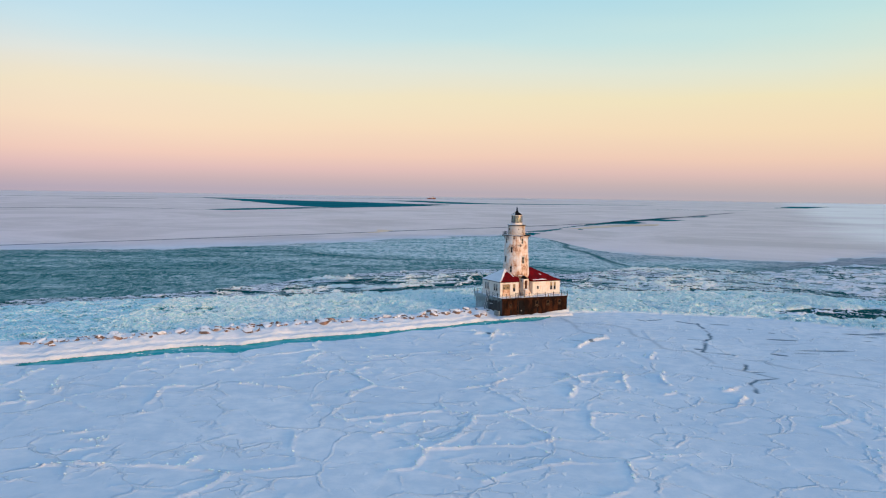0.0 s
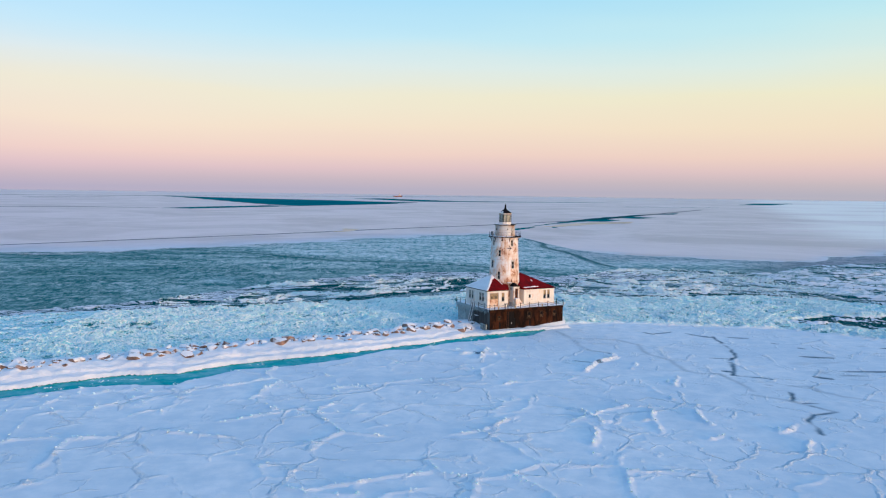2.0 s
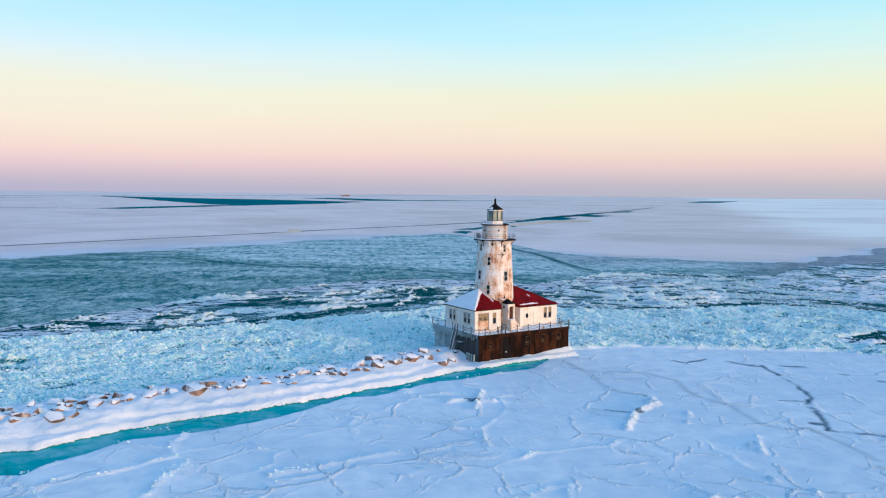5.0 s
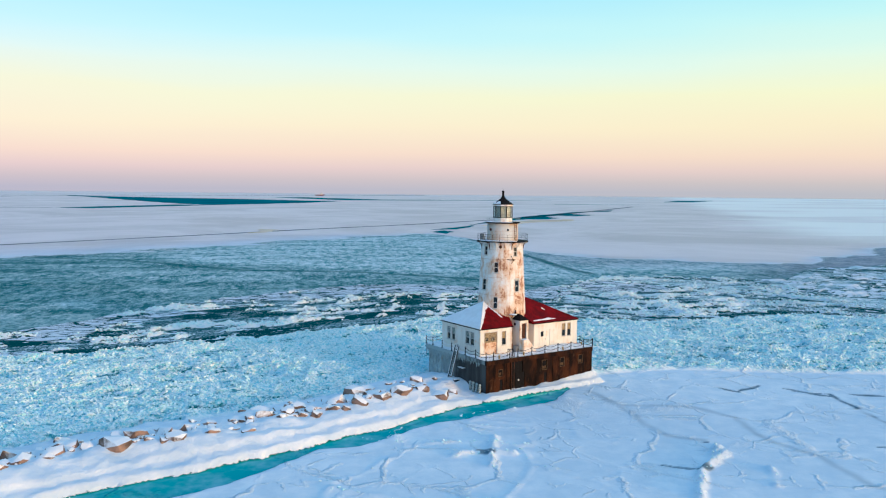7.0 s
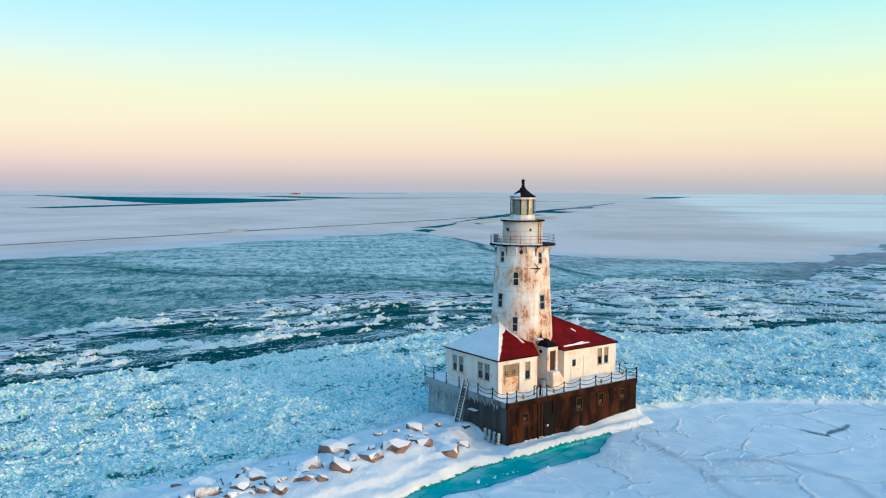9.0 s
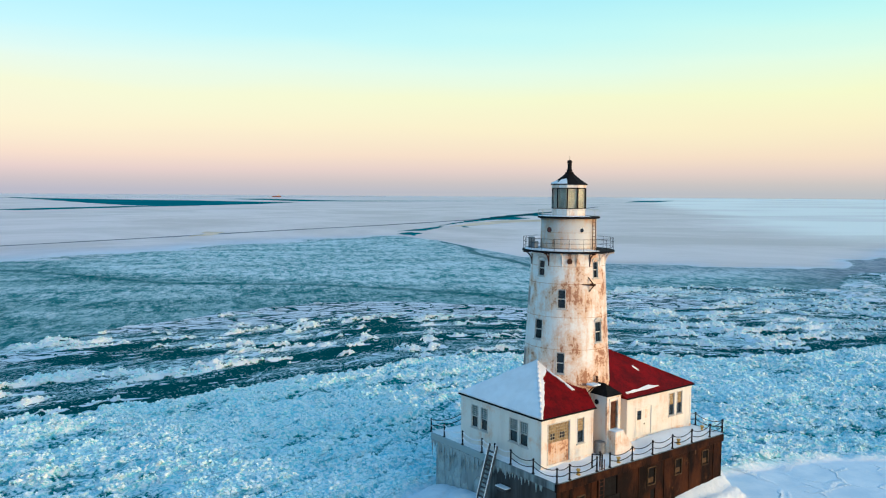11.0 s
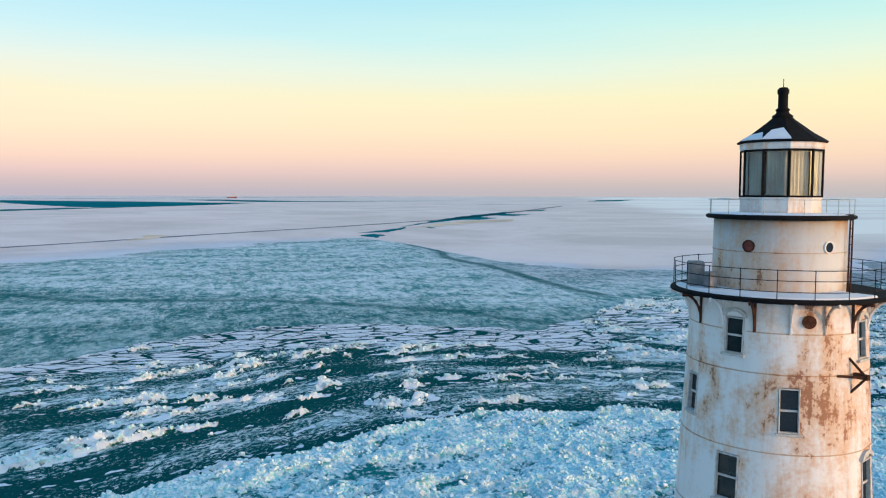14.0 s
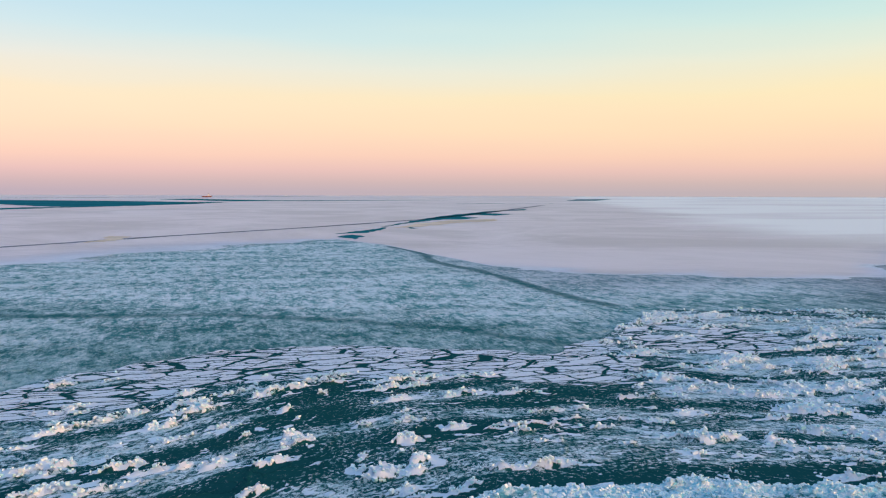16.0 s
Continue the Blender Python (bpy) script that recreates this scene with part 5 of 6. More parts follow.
# ---- the two houses ----
def build_house(name, u0, u1, v0, v1, eave, peak, peak_u, west, label):
    house = thing(name, BASE, label, "house")
    t = 0.3
    if west:
        front = [(1.56, 3.94, DECK + 0.1, 8.42, "grid"), (4.66, 5.42, 6.42, 8.34, "boarded")]
        side = [(9.62, 10.46, 6.5, 8.3), (8.45, 9.3, 6.5, 8.3), (5.02, 5.96, 6.5, 8.3), (3.9, 4.82, 6.45, 8.3)]
    else:
        front = [(12.0, 14.1, DECK + 0.1, 7.85, "door"), (16.3, 17.05, 6.45, 8.38, "boarded"), (17.38, 18.12, 6.45, 8.38, "boarded")]
        side = []
    part("wall", wall_with_holes(u0, u1, DECK - 0.05, eave - 0.1, [h[:4] for h in front], t, FACE(0, v0, 0, 0)), M["wall"], house)
    if west:
        m = FACE(u0, 0, 0, -90)
        part("wall", wall_with_holes(-v1, -(v0 + t), DECK - 0.05, eave - 0.1, [(-b, -a, c, d) for a, b, c, d in side], t, m), M["wall"], house)
        part("wall", box((u1 - t, v0 + t, DECK - 0.05), (u1, v1 - t, eave - 0.1)), M["wall"], house)
    else:
        part("wall", box((u1 - t, v0 + t, DECK - 0.05), (u1, v1 - t, eave - 0.1)), M["wall"], house)
        part("wall", box((u0, v0 + t, DECK - 0.05), (u0 + t, v1 - t, eave - 0.1)), M["wall"], house)
    part("wall", box((u0 + (t if west else 0), v1 - t, DECK - 0.05), (u1, v1, eave - 0.1)), M["wall"], house)
    part("skirting", box((u0 - 0.04, v0 - 0.04, DECK), (u1 + 0.04, v0 - 0.002, DECK + 0.28), 0.01), M["rusty_panel"], house, "stained skirting course")
    # corner boards and the board under the eaves
    for cu in (u0, u1 - 0.16):
        part("corner_board", box((cu, v0 - 0.035, DECK + 0.28), (cu + 0.16, v0 - 0.002, eave - 0.35), 0.008), M["wall"], house)
    part("frieze", box((u0 - 0.03, v0 - 0.06, eave - 0.35), (u1 + 0.03, v0 - 0.002, eave - 0.1), 0.01), M["wall"], house)
    if west:
        part("frieze", box((u0 - 0.06, v0 - 0.06, eave - 0.35), (u0 - 0.002, v1, eave - 0.1), 0.01), M["wall"], house)
    # hipped roof whose ridge runs into the tower
    o = 0.14
    rv = (v0 + v1) / 2
    a, b, c, d = u0 - o, u1 + o, v0 - o, v1 + o
    end = 8.31
    bm = bmesh.new()
    P = lambda x, y, z: bm.verts.new((x, y, z))
    corners = [P(a, c, eave), P(b, c, eave), P(b, d, eave), P(a, d, eave)]
    low = [P(v.co.x, v.co.y, eave - 0.1) for v in corners]
    top, tail = P(peak_u, rv, peak), P(end, rv, peak)
    if west:
        bm.faces.new((corners[3], corners[0], top))
        bm.faces.new((corners[0], corners[1], tail, top))
        bm.faces.new((corners[2], corners[3], top, tail))
        bm.faces.new((corners[1], corners[2], tail))
    else:
        bm.faces.new((corners[1], corners[2], top))
        bm.faces.new((corners[0], corners[1], top, tail))
        bm.faces.new((corners[2], corners[3], tail, top))
        bm.faces.new((corners[3], corners[0], tail))
    for i in range(4):
        j = (i + 1) % 4
        bm.faces.new((low[i], low[j], corners[j], corners[i]))
    bm.faces.new(low[::-1])
    bmesh.ops.recalc_face_normals(bm, faces=bm.faces[:])
    roof = part("roof", bm, M["roof"], house, "dark red painted hipped roof")
    part("gutter", tube([(b, c - 0.03, eave - 0.06), (a - 0.03, c - 0.03, eave - 0.06), (a - 0.03, d, eave - 0.06)] if west else [(a, c - 0.03, eave - 0.06), (b + 0.03, c - 0.03, eave - 0.06), (b + 0.03, d, eave - 0.06)], 0.07, 6), M["black"], roof, "black gutter")
    hip = [(a, c, eave), (peak_u, rv, peak)] if west else [(b, c, eave), (peak_u, rv, peak)]
    if not west:
        part("hip_cap", tube(hip, 0.06, 6), M["roof"], roof)
    for h in front:
        uc, w, hh = (h[0] + h[1]) / 2, h[1] - h[0], h[3] - h[2]
        if h[4] == "boarded":
            window(house, FACE(uc, v0, h[2], 0), w, hh, "boarded")
        elif h[4] == "grid":
            fr = bmesh.new()
            for lo, hi in (((h[0], h[2]), (h[0] + 0.1, h[3])), ((h[1] - 0.1, h[2]), (h[1], h[3])), ((h[0] + 0.1, h[3] - 0.1), (h[1] - 0.1, h[3]))):
                box((lo[0], v0 - 0.03, lo[1]), (hi[0], v0 + 0.2, hi[1]), 0.01, fr)
            big = part("shopfront", fr, M["frame"], house, "wide boarded opening with a grid of bars")
            part("board", box((h[0] + 0.1, v0 + 0.1, 6.95), (h[1] - 0.1, v0 + 0.14, h[3] - 0.1)), M["board"], big, "tan boards")
            part("lower_panel", box((h[0] + 0.1, v0 + 0.06, h[2]), (h[1] - 0.1, v0 + 0.12, 6.95), 0.02), M["rusted_panel"], big, "white panel with rust stains")
            for x0, x1 in ((1.9, 2.42), (2.9, 3.46)):
                part("pane", box((x0, v0 + 0.07, 7.15), (x1, v0 + 0.098, 7.62)), M["glass"], big, "small dark pane")
            for i in range(1, 9):
                x = h[0] + 0.1 + (h[1] - h[0] - 0.2) * i / 9
                part("bar", box((x - 0.018, v0 + 0.04, 6.95), (x + 0.018, v0 + 0.066, h[3] - 0.1)), M["bars"], big)
            for i in range(1, 6):
                z = 6.95 + (h[3] - 7.05) * i / 6
                part("bar", box((h[0] + 0.1, v0 + 0.03, z - 0.018), (h[1] - 0.1, v0 + 0.06, z + 0.018)), M["bars"], big)
        else:
            fr = bmesh.new()
            for lo, hi in (((h[0], h[2]), (h[0] + 0.1, h[3])), ((h[1] - 0.1, h[2]), (h[1], h[3])), ((h[0] + 0.1, h[3] - 0.1), (h[1] - 0.1, h[3]))):
                box((lo[0], v0 - 0.04, lo[1]), (hi[0], v0 + 0.16, hi[1]), 0.012, fr)
            dr = part("door", fr, M["wall"], house, "white double door")
            mid = (h[0] + h[1]) / 2
            for x0, x1, glazed in ((h[0] + 0.1, mid - 0.01, True), (mid + 0.01, h[1] - 0.1, False)):
                leaf = part("leaf", wall_with_holes(x0, x1, h[2], h[3] - 0.1, [(x0 + 0.2, x1 - 0.2, 6.75, 7.5)], 0.06, FACE(0, v0 + 0.05, 0, 0)), M["wall"], dr)
                part("pane", box((x0 + 0.2, v0 + 0.07, 6.75), (x1 - 0.2, v0 + 0.09, 7.5)), M["glass"] if glazed else M["rusty_panel"], dr, "dark door pane" if glazed else "blanked door panel")
                part("lower_panel", box((x0 + 0.16, v0 + 0.035, h[2] + 0.2), (x1 - 0.16, v0 + 0.052, 6.5), 0.01), M["wall"], dr)
            part("knob", rod((mid + 0.14, v0 - 0.02, 6.35), (mid + 0.14, v0 + 0.05, 6.35), 0.05, 8), M["black"], dr)
    for a_, b_, z0, z1 in side:
        window(house, FACE(u0, (a_ + b_) / 2, z0, -90), b_ - a_, z1 - z0, "blind")
    return house


build_house("west_house", 0.94, 6.4, 2.57, 11.79, 8.93, 11.9, 4.9, True, "white one-storey house with snowy red hipped roof")
build_house("east_house", 10.92, 19.36, 3.1, 11.3, 8.82, 12.05, 12.6, False, "white one-storey house with dark red hipped roof")


def build_roof_snow():
    """Snow lying on the shaded slope of the west roof and lapping over its hip."""
    snowy = thing("roof_snow", BASE, "smooth snow blanket on the west slope of roof", "snow")
    A, B, D, T = Vector((0.8, 2.43, 8.93)), Vector((6.54, 2.43, 8.93)), Vector((0.8, 11.93, 8.93)), Vector((4.9, 7.18, 11.9))
    def patch(c0, c1, c2, n, thick, keep, name):
        bm = bmesh.new()
        nrm = (c1 - c0).cross(c2 - c0).normalized()
        if nrm.z < 0:
            nrm = -nrm
        g = {}
        for i in range(n + 1):
            for j in range(n + 1 - i):
                p = c0 + (c1 - c0) * (i / n) + (c2 - c0) * (j / n)
                a, b = i / n, j / n
                if keep(a, b, p):
                    w = noise.noise(p * 0.8)
                    g[i, j] = bm.verts.new(p + nrm * (thick * (0.8 + 0.5 * w)))
        for i in range(n):
            for j in range(n - i):
                for tri in (((i, j), (i + 1, j), (i, j + 1)), ((i + 1, j), (i + 1, j + 1), (i, j + 1))):
                    if all(k in g for k in tri):
                        bm.faces.new([g[k] for k in tri])
        for v in list(bm.verts):
            if not v.link_faces:
                bm.verts.remove(v)
        bmesh.ops.recalc_face_normals(bm, faces=bm.faces[:])
        rim = [e for e in bm.edges if e.is_boundary]
        ex = bmesh.ops.extrude_edge_only(bm, edges=rim)
        for v in ex["geom"]:
            if isinstance(v, bmesh.types.BMVert):
                v.co -= nrm * (thick * 1.1)
        bmesh.ops.recalc_face_normals(bm, faces=bm.faces[:])
        return part(name, bm, M["snow"], snowy, "", True)
    patch(D, A, T, 60, 0.13, lambda a, b, p: True, "slope_snow")
    # on the red face only a ragged hem along the hip and the tower is left
    def hem(a, b, p):
        w = 0.5 * noise.noise(p * 0.9) + 0.25 * noise.noise(p * 3.1)
        along_hip = a * 5.74 < 0.2 + 0.75 * b + 0.45 * w * (0.3 + b)
        along_top = (1 - a - b) * 3.2 < 0.13 + 0.12 * w and b > 0.35
        return along_hip or along_top
    patch(A, B, T, 90, 0.09, hem, "hip_snow")
    part("hip_roll", tube([A.lerp(T, k / 12) + Vector((0, 0, 0.03 + 0.04 * noise.noise(A.lerp(T, k / 12) * 1.3))) for k in range(13)], 0.13, 8), M["snow"], snowy, "", True)
    # leftovers on the east roof
    small = thing("roof_snow_patch", BASE, "thin ragged snow patches on a red roof", "snow")
    nrm = Vector((0, -(12.05 - 8.82), 7.2 - 2.96)).normalized()
    up = Vector((0, 7.2 - 2.96, 12.05 - 8.82)).normalized()
    org = Vector((11.0, 2.96, 8.82))
    def lay(outline, name):
        bm = bmesh.new()
        top = [bm.verts.new(org + Vector((x, 0, 0)) + up * y + nrm * 0.05) for x, y in outline]
        low = [bm.verts.new(org + Vector((x, 0, 0)) + up * y + nrm * 0.002) for x, y in outline]
        bm.faces.new(top)
        for i in range(len(top)):
            j = (i + 1) % len(top)
            bm.faces.new((low[i], low[j], top[j], top[i]))
        bmesh.ops.recalc_face_normals(bm, faces=bm.faces[:])
        part(name, bm, M["snow"], small)
    lay([(0.1, 0.42), (0.9, 0.4), (1.8, 0.44), (2.7, 0.42), (3.5, 0.46), (4.3, 0.5), (3.9, 0.62), (3.5, 0.66), (3.2, 0.82), (2.6, 0.76), (2.2, 0.7), (1.7, 0.62), (1.1, 0.66), (0.5, 0.58), (0.1, 0.6)], "snow_strip")
    lay([(3.05, 2.9), (3.2, 2.6), (3.4, 2.35), (3.5, 2.38), (3.35, 2.72), (3.18, 2.95)], "snow_spot")


build_roof_snow()


def build_porch():
    porch = thing("entrance_porch", BASE, "tall white entrance porch with black pointed roof and steps", "porch")
    u0, u1, v0, v1, e = 7.6, 9.15, 2.25, 4.6, 9.6
    part("wall", wall_with_holes(u0, u1, DECK, e, [(7.95, 8.75, 7.0, 9.15)], 0.2, FACE(0, v0, 0, 0)), M["rusty_panel"], porch)
    part("wall", wall_with_holes(-v1, -v0 - 0.2, DECK, e, [], 0.2, FACE(u0, 0, 0, -90)), M["wall"], porch)
    part("wall", box((u1 - 0.2, v0 + 0.2, DECK), (u1, v1, e)), M["wall"], porch)
    part("doorway", box((7.95, v0 + 0.12, 7.0), (8.75, v0 + 0.16, 9.15)), M["rust"], porch, "dark rusty door leaf")
    part("jamb", box((8.75, v0 - 0.08, 6.95), (8.95, v0 + 0.12, 9.25), 0.015), M["wall"], porch)
    part("jamb", box((7.8, v0 - 0.05, 6.95), (7.95, v0 + 0.12, 9.25), 0.015), M["wall"], porch)
    part("lintel", box((7.8, v0 - 0.08, 9.25), (8.95, v0 + 0.12, 9.42), 0.015), M["wall"], porch)
    part("porthole", rod((u0 - 0.05, 3.3, 9.0), (u0 + 0.03, 3.3, 9.0), 0.2, 16), M["black"], porch, "round black vent")
    bm = bmesh.new()
    o = 0.12
    q = [bm.verts.new(p) for p in ((u0 - o, v0 - o, e), (u1 + o, v0 - o, e), (u1 + o, v1 + 1.2, e), (u0 - o, v1 + 1.2, e))]
    t = [bm.verts.new(((u0 + u1) / 2, v0 + 0.9, e + 0.75)), bm.verts.new(((u0 + u1) / 2, v1 + 1.2, e + 0.75))]
    for f in ((q[0], q[1], t[0]), (q[1], q[2], t[1], t[0]), (q[3], q[0], t[0], t[1]), (q[2], q[3], t[1])):
        bm.faces.new(f)
    bm.faces.new(q[::-1])
    bmesh.ops.recalc_face_normals(bm, faces=bm.faces[:])
    part("roof", bm, M["black"], porch, "black pointed porch roof")
    # steps run down beside the front wall
    n = 9
    for i in range(n):
        z = 6.95 - i * 0.2
        part("step", box((7.75, 1.5, DECK), (8.75 + 0.17 * i, v0 - 0.005, z), 0.012) if i == 0 else box((8.75 + 0.17 * (i - 1), 1.5, DECK), (8.75 + 0.17 * i, v0 - 0.005, z), 0.012), M["rusty_panel"], porch, "stained pale step")
    part("stoop_snow", box((7.78, 1.52, 6.955), (8.72, v0 - 0.02, 7.02), 0.02), M["snow"], porch)


build_porch()


def build_tank():
    t = thing("storage_drum", BASE @ Matrix.Translation((7.25, 2.6, DECK)), "dark metal drum standing by the porch", "drum")
    part("shell", turned([(0, 0), (0.42, 0), (0.43, 0.02), (0.43, 0.42), (0.45, 0.45), (0.43, 0.48), (0.43, 0.98), (0.4, 1.0), (0, 1.0)], 20), M["grey"], t)
    w = thing("wall_lamp_bracket", BASE @ Matrix.Translation((7.35, 3.78, 10.3)), "snow-topped bracket on the tower wall", "bracket")
    part("arm", box((-0.1, -0.55, -0.1), (0.1, 0.5, 0.0), 0.02), M["grey"], w)
    part("brace", rod((0, -0.35, -0.1), (0, 0.3, -0.75), 0.05), M["rust"], w)
    part("snow_cap", box((-0.42, -0.75, 0.0), (0.42, 0.1, 0.12), 0.05), M["snow"], w, "small heap of snow")
    part("stub", rod((0.62, -0.1, 0.1), (0.62, -0.1, 0.6), 0.09, 8), M["rust"], w)


build_tank()


# ---- the tower ----
M["seam"] = painted_steel("rust_bled_seam", (0.45, 0.4, 0.35), 0.44, 0.54)
TOWER = BASE @ Matrix.Translation((8.31, 7.344, 0))


def radius_at(z):
    return float(np.interp(z, [5.0, 10.3, 12.45, 14.9, 17.7, 19.6, 20.6], [3.66, 3.5, 3.37, 3.23, 3.08, 2.98, 2.96]))


def around(az, r, z):
    """A pose on the tower wall: -y outwards, x across, z up."""
    a = radians(az)
    return Matrix.Translation((r * math.cos(a), r * math.sin(a), z)) @ Matrix.Rotation(a + math.pi / 2, 4, "Z")


def shell(z0, z1, holes, inner=0.25, n=120):
    """One course of plates, with openings (azimuth, width, foot, head) cut through."""
    bm = bmesh.new()
    cuts = sorted({z0, z1, *[h[2] for h in holes], *[h[3] for h in holes]})
    angles = [360 * i / n for i in range(n)]
    for az, w, a, b in holes:
        half = math.degrees(w / 2 / radius_at((a + b) / 2))
        angles = [x for x in angles if abs((x - az + 180) % 360 - 180) > half + 0.7] + [(az - half) % 360, (az + half) % 360]
    angles = sorted(angles)
    cols = {}
    def vert(i, z, off):
        k = (i, z, off)
        if k not in cols:
            a, r = radians(angles[i]), radius_at(z) - off
            cols[k] = bm.verts.new((r * math.cos(a), r * math.sin(a), z))
        return cols[k]
    m = len(angles)
    solid = set()
    for i in range(m):
        mid = angles[i] + ((angles[(i + 1) % m] - angles[i]) % 360) / 2
        for k, (a, b) in enumerate(zip(cuts, cuts[1:])):
            gone = any(abs((mid - h[0] + 180) % 360 - 180) < math.degrees(h[1] / 2 / radius_at((h[2] + h[3]) / 2)) and h[2] <= a and b <= h[3] for h in holes)
            if not gone:
                solid.add((i, k))
    for i, k in solid:
        a, b, j = cuts[k], cuts[k + 1], (i + 1) % m
        f = bm.faces.new((vert(i, a, 0), vert(j, a, 0), vert(j, b, 0), vert(i, b, 0)))
        f.smooth = True
        bm.faces.new((vert(i, b, inner), vert(j, b, inner), vert(j, a, inner), vert(i, a, inner)))
        if ((i - 1) % m, k) not in solid:
            bm.faces.new((vert(i, a, 0), vert(i, b, 0), vert(i, b, inner), vert(i, a, inner)))
        if (j, k) not in solid:
            bm.faces.new((vert(j, a, 0), vert(j, a, inner), vert(j, b, inner), vert(j, b, 0)))
        if (i, k - 1) not in solid:
            bm.faces.new((vert(i, a, 0), vert(i, a, inner), vert(j, a, inner), vert(j, a, 0)))
        if (i, k + 1) not in solid:
            bm.faces.new((vert(i, b, 0), vert(j, b, 0), vert(j, b, inner), vert(i, b, inner)))
    bmesh.ops.recalc_face_normals(bm, faces=bm.faces[:])
    for e in bm.edges:
        e.smooth = all(f.smooth for f in e.link_faces)
    return bm


def build_tower():
    tower = thing("lighthouse_tower", TOWER, "tapering white steel lighthouse tower streaked with rust", "lighthouse")
    wins = [(181.5, 0.7, 18.6, 19.85, "arch"), (-90.5, 0.62, 18.5, 19.8, "arch"), (-144, 0.68, 16.15, 17.65, "sash"), (148, 0.68, 16.2, 17.6, "sash"), (181.5, 0.84, 13.6, 15.2, "sash"),
            (-87.5, 0.8, 13.45, 15.1, "arch"), (-143.5, 0.68, 11.1, 12.75, "sash"), (147, 0.7, 11.1, 12.6, "sash"), (30, 0.7, 16.2, 17.6, "sash"), (60, 0.8, 13.6, 15.2, "sash")]
    levels = [DECK, 7.6, 10.1, 12.95, 15.45, 18.05, 19.4, 20.5]
    # plates are cut level by level, so an opening that crosses a seam is shared by both courses
    for a, b in zip(levels, levels[1:]):
        holes = [(w[0], w[1], max(w[2], a), min(w[3], b)) for w in wins if w[2] < b and w[3] > a]
        part("shell_course", shell(a + 0.008, b - 0.008, holes), M["tower"], tower)
    for z in levels[1:-1]:
        blocked = [w for w in wins if w[2] - 0.06 < z < w[3] + 0.06]
        spans = [(0, 360)]
        for w in blocked:
            h = math.degrees((w[1] / 2 + 0.08) / radius_at(z))
            lo, hi = (w[0] - h) % 360, (w[0] + h) % 360
            cut = []
            for s, e in spans:
                if s < lo < e and s < hi < e:
                    cut += [(s, lo), (hi, e)]
                else:
                    cut.append((s, e))
            spans = cut
        for s, e in spans:
            r = radius_at(z)
            part("seam_band", turned([(r - 0.04, z - 0.022), (r + 0.014, z - 0.02), (r + 0.014, z + 0.02), (r - 0.04, z + 0.022)], max(6, int((e - s) / 4)), a0=s, a1=e), M["seam"], tower)
    for az, w, z0, z1, kind in wins:
        m = around(az, radius_at(z0) - 0.03, z0)
        m = m @ Matrix.Rotation(-0.055, 4, "X")
        window(tower, m, w - 0.02, z1 - z0 - 0.02, "sash", depth=0.16, hood=kind == "arch")
    part("inner_wall", turned([(2.6, DECK), (2.55, 20.4)], 32), M["black"], tower, "dark inside of the tower")
    # blanked round port under the gallery
    part("round_plate", prism([(0.22 * math.cos(radians(a)), 0.22 * math.sin(radians(a))) for a in range(0, 360, 20)], 0.12, around(-133.5, radius_at(19.8) + 0.06, 19.82)), M["rust"], tower, "round rusty cover plate")
    # bracket arm with its stays
    az, r = -100, radius_at(18.0)
    m = around(az, r, 18.0)
    arm = part("bracket_arm", box((-0.09, -0.5, -0.08), (0.09, 0.1, 0.1), 0.02, m=m), M["rust"], tower, "rusty iron bracket arm")
    for p in ((-0.8, 0.1, 0.05), (-0.25, 0.06, 0.6), (-0.2, 0.04, -0.6), (0.5, 0.06, 0.0)):
        part("stay", rod(m @ Vector((0, -0.42, 0)), m @ Vector(p), 0.045, 6), M["rust"], arm)
    # lower gallery on its brackets
    z = 20.45
    part("gallery_deck", turned([(2.2, z), (3.6, z), (3.7, z + 0.03), (3.7, z + 0.12), (3.6, z + 0.16), (2.2, z + 0.16)], 72), M["black"], tower, "dark iron gallery deck")
    part("gallery_snow", turned([(2.26, z + 0.165), (3.5, z + 0.165), (3.45, z + 0.22), (2.26, z + 0.25)], 40, a0=120, a1=268), M["snow"], tower, "snow on the shaded gallery")
    for i in range(17):
        a = -165.5 + i * 360 / 17
        pts = []
        for k in range(7):
            q = k / 6 * math.pi / 2
            pts.append((0.0 + 0.72 * (1 - math.cos(q)), -0.95 + 0.95 * math.sin(q)))
        bm = bmesh.new()
        rr = radius_at(19.6)
        for (x0, z0), (x1, z1) in zip(pts, pts[1:]):
            rod((x0, 0, z0), (x1, 0, z1), 0.05, 6, bm)
        rod((0.0, 0, -1.05), (0.0, 0, 0), 0.05, 6, bm)
        rod((0, 0, -0.05), (0.72, 0, -0.05), 0.045, 6, bm)
        bmesh.ops.transform(bm, matrix=Matrix.Rotation(radians(a), 4, "Z") @ Matrix.Translation((rr + 0.02, 0, z)), verts=bm.verts[:])
        part("corbel", bm, M["tower"] if i % 3 else M["rust"], tower)
    rail_r = 3.6
    for i in range(20):
        a = radians(9 + 18 * i)
        part("baluster", rod((rail_r * math.cos(a), rail_r * math.sin(a), z + 0.14), (rail_r * math.cos(a), rail_r * math.sin(a), z + 1.12), 0.016, 6), M["iron"], tower)
    for h in (0.4, 0.76, 1.1):
        ring = [(rail_r * math.cos(radians(9 + 9 * i)), rail_r * math.sin(radians(9 + 9 * i)), z + h) for i in range(41)]
        part("gallery_rail", tube(ring, 0.014, 5), M["iron"], tower)
